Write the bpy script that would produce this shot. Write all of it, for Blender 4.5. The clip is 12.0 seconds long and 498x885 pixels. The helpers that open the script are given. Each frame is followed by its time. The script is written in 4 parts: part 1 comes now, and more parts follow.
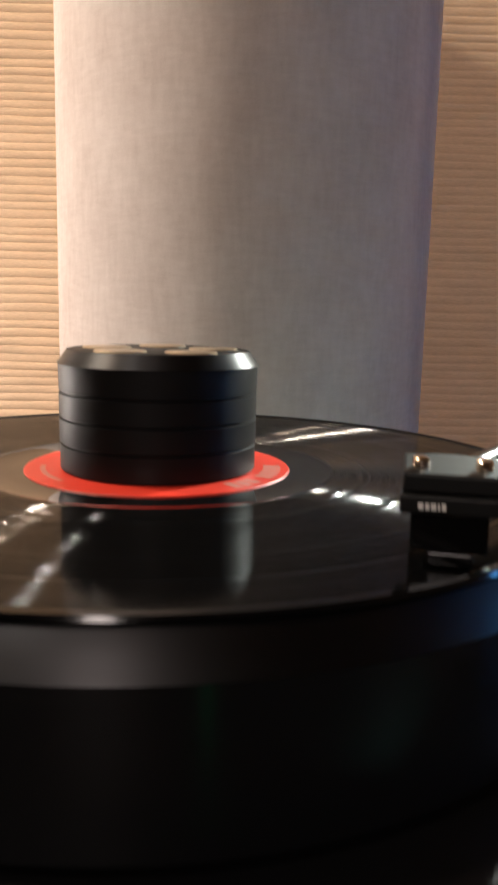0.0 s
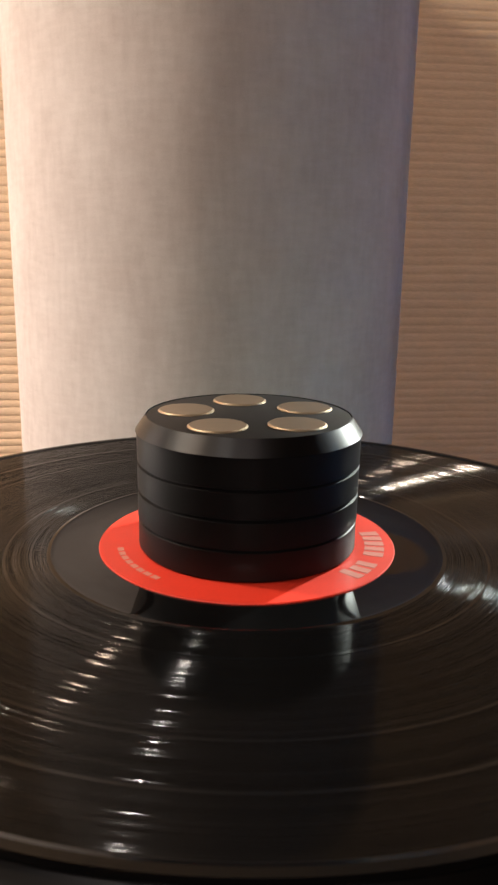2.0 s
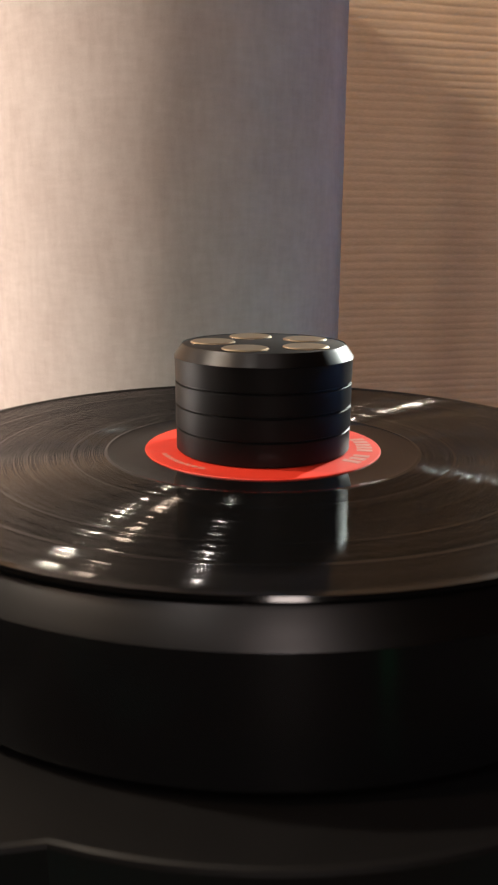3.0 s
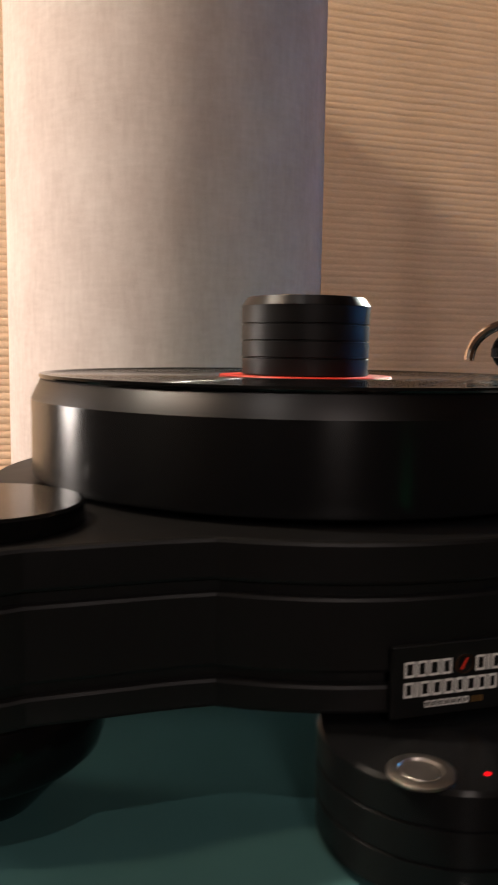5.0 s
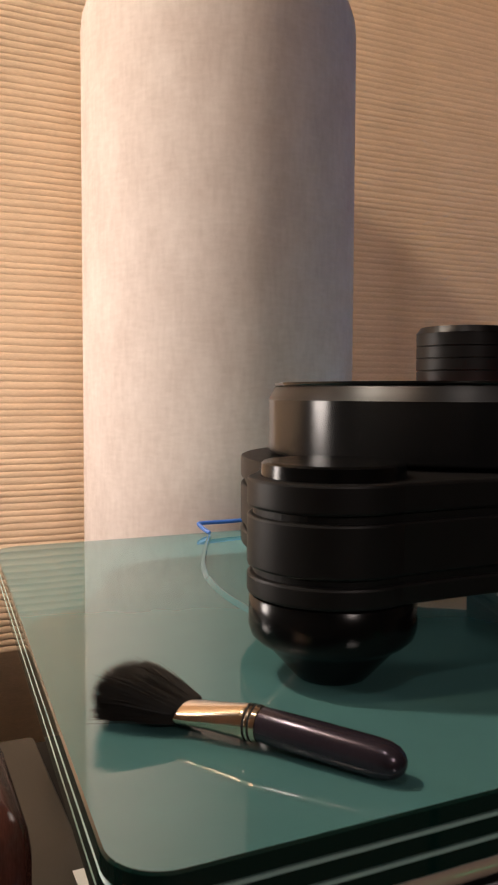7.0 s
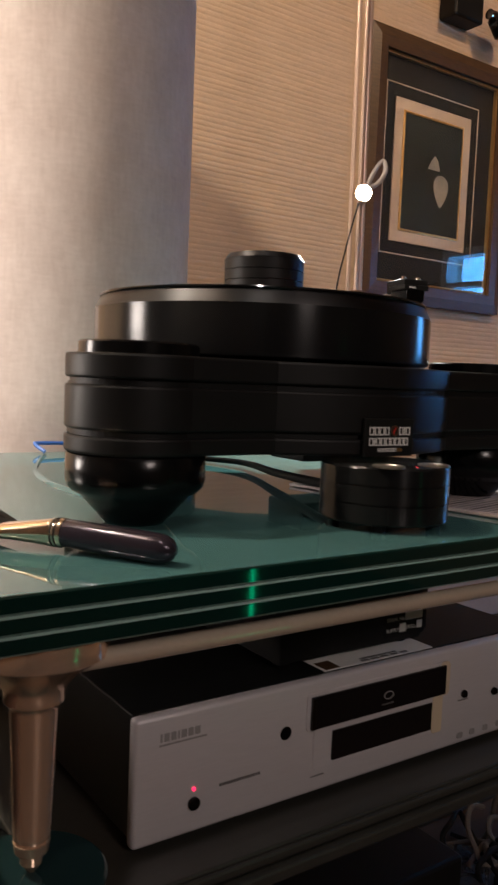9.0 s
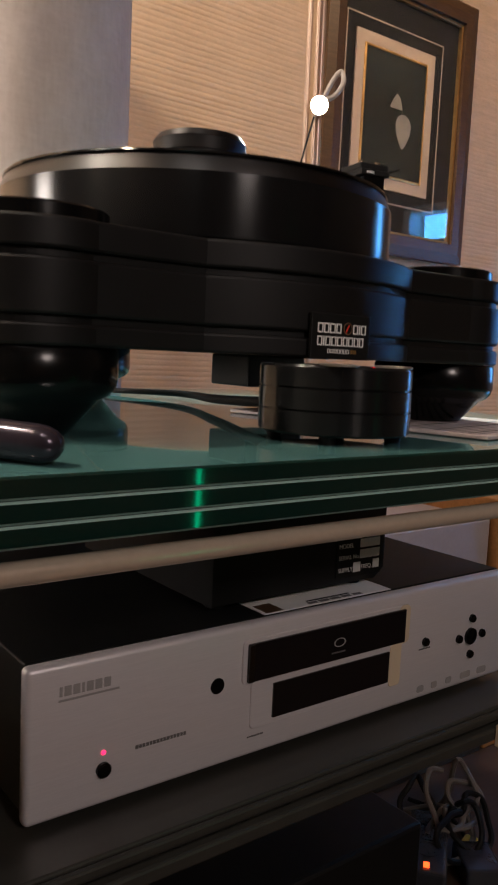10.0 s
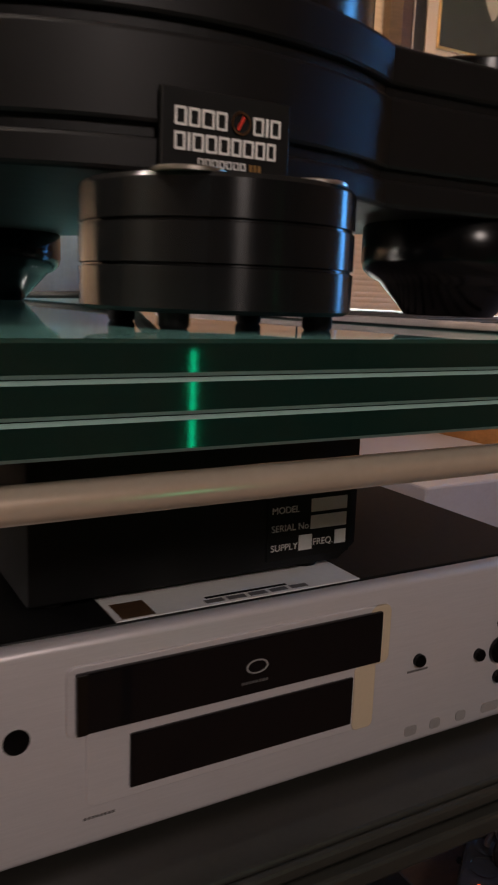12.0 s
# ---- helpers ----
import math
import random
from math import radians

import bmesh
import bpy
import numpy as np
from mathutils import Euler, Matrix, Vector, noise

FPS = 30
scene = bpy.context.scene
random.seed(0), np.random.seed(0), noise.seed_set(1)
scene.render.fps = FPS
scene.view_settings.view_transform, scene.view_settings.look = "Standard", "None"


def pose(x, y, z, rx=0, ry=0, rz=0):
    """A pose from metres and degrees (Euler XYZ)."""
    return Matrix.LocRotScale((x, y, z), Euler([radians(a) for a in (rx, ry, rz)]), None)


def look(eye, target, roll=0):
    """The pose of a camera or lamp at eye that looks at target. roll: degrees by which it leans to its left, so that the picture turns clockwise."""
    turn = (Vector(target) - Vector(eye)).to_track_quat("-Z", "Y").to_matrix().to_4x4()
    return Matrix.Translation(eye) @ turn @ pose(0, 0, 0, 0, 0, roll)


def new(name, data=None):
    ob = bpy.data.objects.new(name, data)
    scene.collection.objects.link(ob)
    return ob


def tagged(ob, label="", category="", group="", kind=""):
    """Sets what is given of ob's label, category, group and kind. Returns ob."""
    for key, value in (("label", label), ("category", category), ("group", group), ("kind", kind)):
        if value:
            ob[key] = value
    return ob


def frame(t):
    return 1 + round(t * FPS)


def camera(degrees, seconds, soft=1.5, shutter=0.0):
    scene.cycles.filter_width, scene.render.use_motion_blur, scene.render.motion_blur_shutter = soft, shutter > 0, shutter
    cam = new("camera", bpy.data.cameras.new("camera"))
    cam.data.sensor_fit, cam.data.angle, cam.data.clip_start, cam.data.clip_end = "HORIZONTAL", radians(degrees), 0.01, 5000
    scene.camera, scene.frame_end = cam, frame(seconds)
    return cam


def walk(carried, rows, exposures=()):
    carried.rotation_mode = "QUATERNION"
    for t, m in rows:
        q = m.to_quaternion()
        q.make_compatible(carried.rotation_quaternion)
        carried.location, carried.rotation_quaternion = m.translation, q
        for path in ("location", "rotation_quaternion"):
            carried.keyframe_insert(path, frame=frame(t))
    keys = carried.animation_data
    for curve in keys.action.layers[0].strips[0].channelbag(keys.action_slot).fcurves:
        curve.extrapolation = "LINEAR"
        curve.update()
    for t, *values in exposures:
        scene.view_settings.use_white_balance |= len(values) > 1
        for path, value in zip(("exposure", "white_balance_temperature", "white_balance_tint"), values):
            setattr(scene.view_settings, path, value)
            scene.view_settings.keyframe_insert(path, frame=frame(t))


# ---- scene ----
cam = camera(34.5, 12.0, 2.0, 0.4)
PATH = [
    (0.0, 0.0302, -0.3012, 0.2382, -0.79, -9.91, 1.32),
    (0.5, 0.0135, -0.2789, 0.2732, -1.14, -11.72, 0.79),
    (1.0, 0.0006, -0.2513, 0.2778, -2.16, -12.95, 0.95),
    (1.5, -0.0110, -0.2455, 0.2797, -4.28, -13.95, 1.47),
    (2.0, -0.0327, -0.2559, 0.2771, -7.31, -14.52, 0.99),
    (2.5, -0.0652, -0.2825, 0.2748, -11.81, -15.46, 0.79),
    (4.5, -0.1068, -0.4340, 0.2012, -14.26, -7.15, -0.50),
    (5.0, -0.1659, -0.4409, 0.1911, -16.74, -6.70, 0.87),
    (5.5, -0.2587, -0.4421, 0.1721, -19.69, -4.80, 0.40),
    (6.0, -0.3449, -0.4567, 0.1684, -21.46, -4.66, 0.36),
    (6.5, -0.3908, -0.4779, 0.1715, -22.58, -3.82, 0.03),
    (8.5, -0.4548, -0.6149, 0.1268, -32.45, -4.06, 2.25),
    (9.0, -0.4387, -0.6188, 0.1063, -34.76, -4.57, 2.36),
    (9.5, -0.4050, -0.5941, 0.0751, -36.41, -5.29, 2.56),
    (10.0, -0.3641, -0.5555, 0.0520, -37.59, -6.29, 2.69),
    (10.5, -0.3198, -0.5057, 0.0372, -37.89, -7.51, 2.78),
    (11.0, -0.2796, -0.4800, 0.0215, -37.44, -8.50, 2.62),
    (11.5, -0.2231, -0.4613, 0.0163, -35.75, -9.23, 2.26),
    (12.0, -0.1430, -0.4421, 0.0123, -30.10, -10.59, 2.09),
]

walk(cam, [(t, pose(x, y, z, 90 + pitch, 0, yaw) @ pose(0, 0, 0, 0, 0, roll)) for t, x, y, z, yaw, pitch, roll in PATH],
     [(0.0, 0.0), (4.5, 0.0), (6.5, -0.1), (8.5, 0.05), (9.0, 0.15), (9.5, 0.25), (10.0, 0.45), (10.5, 0.6), (11.0, 0.72), (12.0, 0.7)])

# ---------------------------------------------------------------- light
world = bpy.data.worlds.new("world")
scene.world = world
world.use_nodes = True
world.node_tree.nodes["Background"].inputs[0].default_value = (0.9, 0.75, 0.6, 1)
world.node_tree.nodes["Background"].inputs[1].default_value = 0.04


def area_lamp(name, eye, target, size, watts, colour):
    data = bpy.data.lights.new(name, "AREA")
    data.shape, data.size, data.energy, data.color = "DISK", size, watts, colour
    ob = new(name, data)
    ob.matrix_world = look(eye, target)
    return ob


def spot_lamp(name, eye, target, degrees, radius, watts, colour, blend=0.5):
    data = bpy.data.lights.new(name, "SPOT")
    data.spot_size, data.spot_blend, data.shadow_soft_size = radians(degrees), blend, radius
    data.energy, data.color = watts, colour
    ob = new(name, data)
    ob.matrix_world = look(eye, target)
    return ob


spot_lamp("ceiling_spot", (-1.10, 0.42, 1.70), (-0.30, 0.62, 0.0), 95, 0.04, 96, (1.0, 0.87, 0.70))
spot_lamp("ceiling_spot", (-1.08, -0.03, 1.70), (0.35, 0.75, 0.40), 80, 0.06, 34, (1.0, 0.75, 0.55))
spot_lamp("ceiling_spot", (-0.72, -0.92, 1.70), (-0.02, -0.05, 0.10), 26, 0.018, 16, (1.0, 0.90, 0.82), 0.6)
# added to brighten the wall round the picture; its place is assumed
spot_lamp("ceiling_spot", (1.05, -0.60, 1.70), (0.98, 0.8, 0.55), 60, 0.05, 34, (1.0, 0.66, 0.40), 0.45)
spot_lamp("rod_lamp_spot", (0.3487, 0.2574, 0.376), (0.06, 0.06, 0.06), 84, 0.007, 18, (0.92, 1.0, 0.92), 0.4)
area_lamp("table_lamp", (-0.86, 0.44, 0.172), (0.0, 0.52, 0.16), 0.24, 6.0, (1.0, 0.88, 0.80))
# added soft front light for the player and column; no lamp known there
area_lamp("front_fill", (-0.30, -2.40, 1.15), (0.0, 0.0, 0.0), 0.40, 12, (1.0, 0.84, 0.78))


# ---------------------------------------------------------------- materials
def material(name, colour, rough=0.5, metal=0.0, **more):
    """A node material with colour mottling at two scales and a fine bump."""
    mat = bpy.data.materials.new(name)
    mat.use_nodes = True
    nt = mat.node_tree
    b = nt.nodes["Principled BSDF"]
    b.inputs["Base Color"].default_value = (*colour, 1)
    b.inputs["Roughness"].default_value = rough
    b.inputs["Metallic"].default_value = metal
    for key in ("Coat Weight", "Coat Roughness", "Emission Strength", "Anisotropic", "Anisotropic Rotation", "Transmission Weight", "IOR", "Sheen Weight", "Specular IOR Level"):
        if key in more:
            b.inputs[key].default_value = more[key]
    if "Emission Color" in more:
        b.inputs["Emission Color"].default_value = (*more["Emission Color"], 1)
    vary, scale, bump = more.get("vary", 0.0), more.get("scale", 60.0), more.get("bump", 0.0)
    stretch = more.get("stretch", (1, 1, 1))
    if vary or bump:
        co = nt.nodes.new("ShaderNodeTexCoord")
        mp = nt.nodes.new("ShaderNodeMapping")
        mp.inputs["Scale"].default_value = stretch
        nt.links.new(co.outputs["Object"], mp.inputs["Vector"])
        n1 = nt.nodes.new("ShaderNodeTexNoise")
        n1.inputs["Scale"].default_value, n1.inputs["Detail"].default_value = scale, 6
        n2 = nt.nodes.new("ShaderNodeTexNoise")
        n2.inputs["Scale"].default_value, n2.inputs["Detail"].default_value = scale * 9, 4
        for n in (n1, n2):
            nt.links.new(mp.outputs[0], n.inputs["Vector"])
        add = nt.nodes.new("ShaderNodeMath")
        add.operation = "MULTIPLY_ADD"
        add.inputs[1].default_value = 0.5
        nt.links.new(n2.outputs[0], add.inputs[0])
        half = nt.nodes.new("ShaderNodeMath")
        half.operation = "MULTIPLY"
        half.inputs[1].default_value = 0.5
        nt.links.new(n1.outputs[0], half.inputs[0])
        nt.links.new(half.outputs[0], add.inputs[2])
        if vary:
            ramp = nt.nodes.new("ShaderNodeValToRGB")
            ramp.color_ramp.elements[0].position, ramp.color_ramp.elements[1].position = 0.35, 0.65
            ramp.color_ramp.elements[0].color = (*[max(0, c * (1 - vary)) for c in colour], 1)
            ramp.color_ramp.elements[1].color = (*[min(1, c * (1 + vary)) for c in colour], 1)
            nt.links.new(add.outputs[0], ramp.inputs[0])
            nt.links.new(ramp.outputs[0], b.inputs["Base Color"])
            rr = nt.nodes.new("ShaderNodeMapRange")
            rr.inputs["To Min"].default_value = rough * (0.97 if metal > 0.5 else 0.88)
            rr.inputs["To Max"].default_value = min(1.0, rough * (1.03 if metal > 0.5 else 1.12))
            nt.links.new(add.outputs[0], rr.inputs[0])
            nt.links.new(rr.outputs[0], b.inputs["Roughness"])
        if bump:
            bp = nt.nodes.new("ShaderNodeBump")
            bp.inputs["Strength"].default_value = more.get("bump_strength", 0.4)
            bp.inputs["Distance"].default_value = bump
            nt.links.new(add.outputs[0], bp.inputs["Height"])
            nt.links.new(bp.outputs[0], b.inputs["Normal"])
    return mat


def ringed(mat, scale, lo, hi):
    """Roughness in fine rings round the object's axis, and a tangent that follows them."""
    nt = mat.node_tree
    b = nt.nodes["Principled BSDF"]
    tan = nt.nodes.new("ShaderNodeTangent")
    tan.direction_type, tan.axis = "RADIAL", "Z"
    nt.links.new(tan.outputs[0], b.inputs["Tangent"])
    co = nt.nodes.new("ShaderNodeTexCoord")
    sep = nt.nodes.new("ShaderNodeVectorMath")
    sep.operation = "LENGTH"
    nt.links.new(co.outputs["Object"], sep.inputs[0])
    no = nt.nodes.new("ShaderNodeTexNoise")
    no.noise_dimensions = "1D"
    no.inputs["Scale"].default_value, no.inputs["Detail"].default_value = scale, 5
    nt.links.new(sep.outputs["Value"], no.inputs["W"])
    rr = nt.nodes.new("ShaderNodeMapRange")
    rr.inputs["From Min"].default_value, rr.inputs["From Max"].default_value = 0.3, 0.7
    rr.inputs["To Min"].default_value, rr.inputs["To Max"].default_value = lo, hi
    nt.links.new(no.outputs[0], rr.inputs[0])
    nt.links.new(rr.outputs[0], b.inputs["Roughness"])
    return mat


M_WALL = material("ribbed_wallpaper", (0.66, 0.48, 0.325), 0.85, vary=0.10, scale=18, bump=0.0006, stretch=(1, 1, 5))


def woven(name, colour):
    """Linen: slubs along and across the weave over a soft mottling."""
    mat = material(name, colour, 0.95, **{"Specular IOR Level": 0.1})
    nt = mat.node_tree
    b = nt.nodes["Principled BSDF"]
    co = nt.nodes.new("ShaderNodeTexCoord")
    total = None
    for stretch, scale, detail, weight in (((52, 52, 14), 3.0, 5, 0.30), ((20, 20, 66), 3.0, 5, 0.26), ((9, 9, 5), 2.2, 5, 0.46), ((260, 260, 260), 4.0, 2, 0.20)):
        mp = nt.nodes.new("ShaderNodeMapping")
        mp.inputs["Scale"].default_value = stretch
        nt.links.new(co.outputs["Object"], mp.inputs["Vector"])
        n = nt.nodes.new("ShaderNodeTexNoise")
        n.inputs["Scale"].default_value, n.inputs["Detail"].default_value = scale, detail
        nt.links.new(mp.outputs[0], n.inputs["Vector"])
        m = nt.nodes.new("ShaderNodeMath")
        m.operation = "MULTIPLY_ADD"
        m.inputs[1].default_value, m.inputs[2].default_value = weight, 0.0
        nt.links.new(n.outputs[0], m.inputs[0])
        if total is not None:
            nt.links.new(total, m.inputs[2])
        total = m.outputs[0]
    ramp = nt.nodes.new("ShaderNodeValToRGB")
    ramp.color_ramp.elements[0].position, ramp.color_ramp.elements[1].position = 0.44, 0.78
    ramp.color_ramp.elements[0].color = (colour[0] * 0.86, colour[1] * 0.82, colour[2] * 0.80, 1)
    ramp.color_ramp.elements[1].color = (*[min(1, c * 1.10) for c in colour], 1)
    nt.links.new(total, ramp.inputs[0])
    nt.links.new(ramp.outputs[0], b.inputs["Base Color"])
    bp = nt.nodes.new("ShaderNodeBump")
    bp.inputs["Strength"].default_value, bp.inputs["Distance"].default_value = 0.22, 0.0008
    nt.links.new(total, bp.inputs["Height"])
    nt.links.new(bp.outputs[0], b.inputs["Normal"])
    return mat


M_FABRIC = woven("linen_fabric", (0.61, 0.535, 0.495))
# unseen walls get a darker paper colour to cut the light they bounce
M_ROOM = material("darkened_wallpaper", (0.30, 0.22, 0.15), 0.85, vary=0.1, scale=18, stretch=(1, 1, 5))
M_CEIL = material("ceiling_paint", (0.30, 0.23, 0.17), 0.9, vary=0.06, scale=8)
M_FLOOR = material("brown_floor_wood", (0.060, 0.035, 0.022), 0.4, vary=0.3, scale=12, stretch=(1, 8, 1))
M_GLASS = material("green_glass_top", (0.068, 0.166, 0.166), 0.03, vary=0.04, scale=3, **{"Specular IOR Level": 1.0})
M_GEDGE = material("green_glass_edge", (0.0012, 0.018, 0.0145), 0.05, **{"Specular IOR Level": 1.0})
M_GARRIS = material("lit_ground_arris", (0.24, 0.36, 0.33), 0.35)
M_BLACK = material("black_anodised_metal", (0.0060, 0.0055, 0.0056), 0.46, 0.0, vary=0.12, scale=90, bump=0.00005, **{"Specular IOR Level": 0.22})
M_RIM = ringed(material("dark_turned_rim", (0.007, 0.007, 0.0075), 0.2, **{"Specular IOR Level": 0.28, "Anisotropic": 0.9, "Anisotropic Rotation": 0.25}), 300, 0.235, 0.25)
M_GLOSS = material("black_lacquer", (0.003, 0.003, 0.0032), 0.20, vary=0.1, scale=40, **{"Specular IOR Level": 0.20})
M_BEVEL = material("grey_turned_metal", (0.100, 0.096, 0.094), 0.22, 1.0, vary=0.06, scale=80)
M_TURNED = ringed(material("dull_turned_metal", (0.050, 0.049, 0.050), 0.3, 1.0, **{"Anisotropic": 0.7, "Anisotropic Rotation": 0.25}), 260, 0.38, 0.45)
M_VINYL = material("grooved_vinyl", (0.003, 0.003, 0.0032), 0.10, **{"Specular IOR Level": 0.28})
M_WAX = material("smooth_vinyl", (0.003, 0.003, 0.0032), 0.05, vary=0.1, scale=60, **{"Specular IOR Level": 0.36})
M_LABEL = material("red_paper_label", (0.80, 0.045, 0.022), 0.45, vary=0.05, scale=120)
M_PALE = material("pale_print", (0.66, 0.24, 0.19), 0.5, vary=0.05, scale=200)
M_STEEL = material("satin_steel", (0.56, 0.51, 0.46), 0.35, 1.0, vary=0.05, scale=80)
M_GOLD = material("brushed_gold", (0.60, 0.49, 0.36), 0.34, 1.0, vary=0.08, scale=120, stretch=(1, 12, 1))
M_CHROME = material("polished_chrome", (0.82, 0.66, 0.57), 0.08, 1.0, vary=0.03, scale=30)
M_RAIL = material("polished_copper_rail", (0.92, 0.76, 0.61), 0.20, 0.55, vary=0.04, scale=30)
M_LEG = material("copper_toned_chrome", (0.96, 0.68, 0.50), 0.16, 0.78, vary=0.04, scale=30)
M_FOOTGLASS = material("smoked_green_glass", (0.014, 0.034, 0.036), 0.05, vary=0.05, scale=10, **{"Specular IOR Level": 0.7})
# white sheath and grey plastic darkened: the floor-level shade is in their colour
M_CABLE = material("darkened_white_sheath", (0.15, 0.13, 0.11), 0.5, vary=0.15, scale=60)
M_PLASTIC = material("darkened_grey_plastic", (0.030, 0.032, 0.038), 0.22, vary=0.15, scale=40)
M_SILVER = material("brushed_silver_panel", (0.64, 0.60, 0.62), 0.38, 0.25, vary=0.05, scale=60, stretch=(1, 1, 20))
M_FORMAT = material("grey_panel_print", (0.30, 0.28, 0.28), 0.5, vary=0.1, scale=100)
M_CREAM = material("cream_bezel", (0.62, 0.50, 0.36), 0.4, vary=0.03, scale=60)
M_CASE = material("black_powder_coat", (0.005, 0.005, 0.005), 0.5, vary=0.15, scale=200, bump=0.0001, **{"Specular IOR Level": 0.25})
M_SMOKE = material("smoked_window", (0.006, 0.005, 0.006), 0.06)
M_SHELF = material("dark_grey_shelf", (0.030, 0.029, 0.025), 0.38, vary=0.15, scale=40)
M_WHITE = material("white_paper", (0.75, 0.74, 0.72), 0.6, vary=0.04, scale=40)
M_PAPER = material("pinkish_newsprint", (0.44, 0.37, 0.36), 0.6, vary=0.08, scale=60)
M_PRINT = material("grey_print", (0.12, 0.11, 0.11), 0.6, vary=0.2, scale=200)
M_WHITEINK = material("white_ink", (0.8, 0.78, 0.75), 0.5, vary=0.03, scale=200)
M_HANDLE = material("plum_lacquer", (0.046, 0.036, 0.050), 0.22, 0.6, vary=0.1, scale=60)
M_HAIR = material("black_bristle", (0.004, 0.0035, 0.0035), 0.38, vary=0.3, scale=300)
M_FERRULE = material("gold_ferrule", (0.84, 0.68, 0.52), 0.16, 1.0, vary=0.05, scale=60)
M_BLUE = material("blue_cable_sheath", (0.03, 0.12, 0.45), 0.4, vary=0.1, scale=60)
M_RUBBER = material("black_rubber", (0.006, 0.006, 0.006), 0.6, vary=0.2, scale=80, **{"Specular IOR Level": 0.2})
M_CORD = material("pale_cable_sheath", (0.36, 0.32, 0.29), 0.5, vary=0.08, scale=60)
M_ROD = material("satin_copper_rod", (0.66, 0.47, 0.36), 0.35, 0.5, vary=0.06, scale=40)
M_WOODFRAME = material("dark_stained_frame", (0.085, 0.045, 0.022), 0.4, vary=0.3, scale=30, bump=0.0003, stretch=(1, 1, 6))
M_NAVY = material("navy_mat_board", (0.004, 0.005, 0.006), 0.7, vary=0.1, scale=60, **{"Specular IOR Level": 0.15})
M_BEIGE = material("beige_mat_board", (0.29, 0.22, 0.16), 0.7, vary=0.06, scale=80)
M_GILT = material("gilt_fillet", (0.60, 0.36, 0.14), 0.35, 0.9, vary=0.15, scale=60)
M_DARKART = material("dark_print_ground", (0.010, 0.013, 0.011), 0.6, vary=0.6, scale=9, **{"Specular IOR Level": 0.15})
M_PALEART = material("pale_print_shape", (0.17, 0.145, 0.11), 0.5, vary=0.25, scale=40)
M_PANE = material("picture_glass", (1, 1, 1), 0.0, **{"Transmission Weight": 1.0, "IOR": 1.45})
M_BOX = material("grey_lacquer", (0.36, 0.35, 0.40), 0.4, vary=0.05, scale=20)
M_CABLEINLAY = material("glass_tinted_inlay", (0.040, 0.135, 0.155), 0.08, vary=0.05, scale=40)
M_GREENGLINT = material("green_glint_strip", (0.01, 0.2, 0.1), 0.3, **{"Emission Color": (0.0, 1.0, 0.42), "Emission Strength": 5.5})
M_LED = material("white_led", (1, 1, 1), 0.4, **{"Emission Color": (1.0, 0.93, 0.72), "Emission Strength": 90.0})
M_REDLED = material("red_led", (0.6, 0.02, 0.03), 0.3, **{"Emission Color": (1.0, 0.02, 0.09), "Emission Strength": 2.2})
M_DEEPRED = material("deep_red_led", (0.6, 0.01, 0.01), 0.3, **{"Emission Color": (1.0, 0.0, 0.006), "Emission Strength": 1.6})
M_ORANGELED = material("orange_led", (0.6, 0.1, 0.02), 0.3, **{"Emission Color": (1.0, 0.07, 0.012), "Emission Strength": 3.0})
M_SCREEN = material("blue_screen", (0.01, 0.01, 0.01), 0.2, **{"Emission Color": (0.10, 0.42, 1.0), "Emission Strength": 12.5})
M_ORANGE = material("orange_wood", (0.42, 0.20, 0.07), 0.45, vary=0.2, scale=20, stretch=(8, 1, 1))
M_YELLOW = material("yellow_plastic", (0.55, 0.42, 0.03), 0.4, vary=0.1, scale=60)
M_MAHOGANY = material("polished_mahogany", (0.10, 0.036, 0.026), 0.2, vary=0.25, scale=30, stretch=(6, 1, 1))


# ---------------------------------------------------------------- mesh helpers
def part(name, bm, mat, parent=None, label=""):
    """Links a bmesh as one mesh object, under a thing or a part where one is given."""
    me = bpy.data.meshes.new(name)
    bmesh.ops.recalc_face_normals(bm, faces=bm.faces)
    bm.to_mesh(me)
    bm.free()
    me.materials.append(mat)
    ob = new(name, me)
    if parent is not None:
        ob.parent = parent
        if parent.type == "EMPTY":
            ob.matrix_parent_inverse = Matrix.Translation(parent.location).inverted()
    if label:
        ob["label"] = label
    return ob


def smooth(ob, degrees=35):
    ob.data.shade_smooth()
    ob.data.set_sharp_from_angle(angle=radians(degrees))
    return ob


def base(name, x, y, z, label, category, group=""):
    """The Empty at a thing's foot that carries its parts."""
    ob = new(name)
    ob.location = (x, y, z)
    ob.empty_display_size = 0.02
    return tagged(ob, label, category, group)


def lathe(profile, seg=64, x=0.0, y=0.0):
    """A turned body from (radius, height) pairs."""
    bm = bmesh.new()
    rings = []
    for r, z in profile:
        if r < 1e-6:
            rings.append([bm.verts.new((x, y, z))])
        else:
            rings.append([bm.verts.new((x + r * math.cos(2 * math.pi * i / seg), y + r * math.sin(2 * math.pi * i / seg), z)) for i in range(seg)])
    for a, b in zip(rings, rings[1:]):
        for i in range(seg):
            j = (i + 1) % seg
            if len(a) == 1 and len(b) > 1:
                bm.faces.new((a[0], b[i], b[j]))
            elif len(b) == 1 and len(a) > 1:
                bm.faces.new((a[i], a[j], b[0]))
            elif len(a) > 1:
                bm.faces.new((a[i], a[j], b[j], b[i]))
    return bm


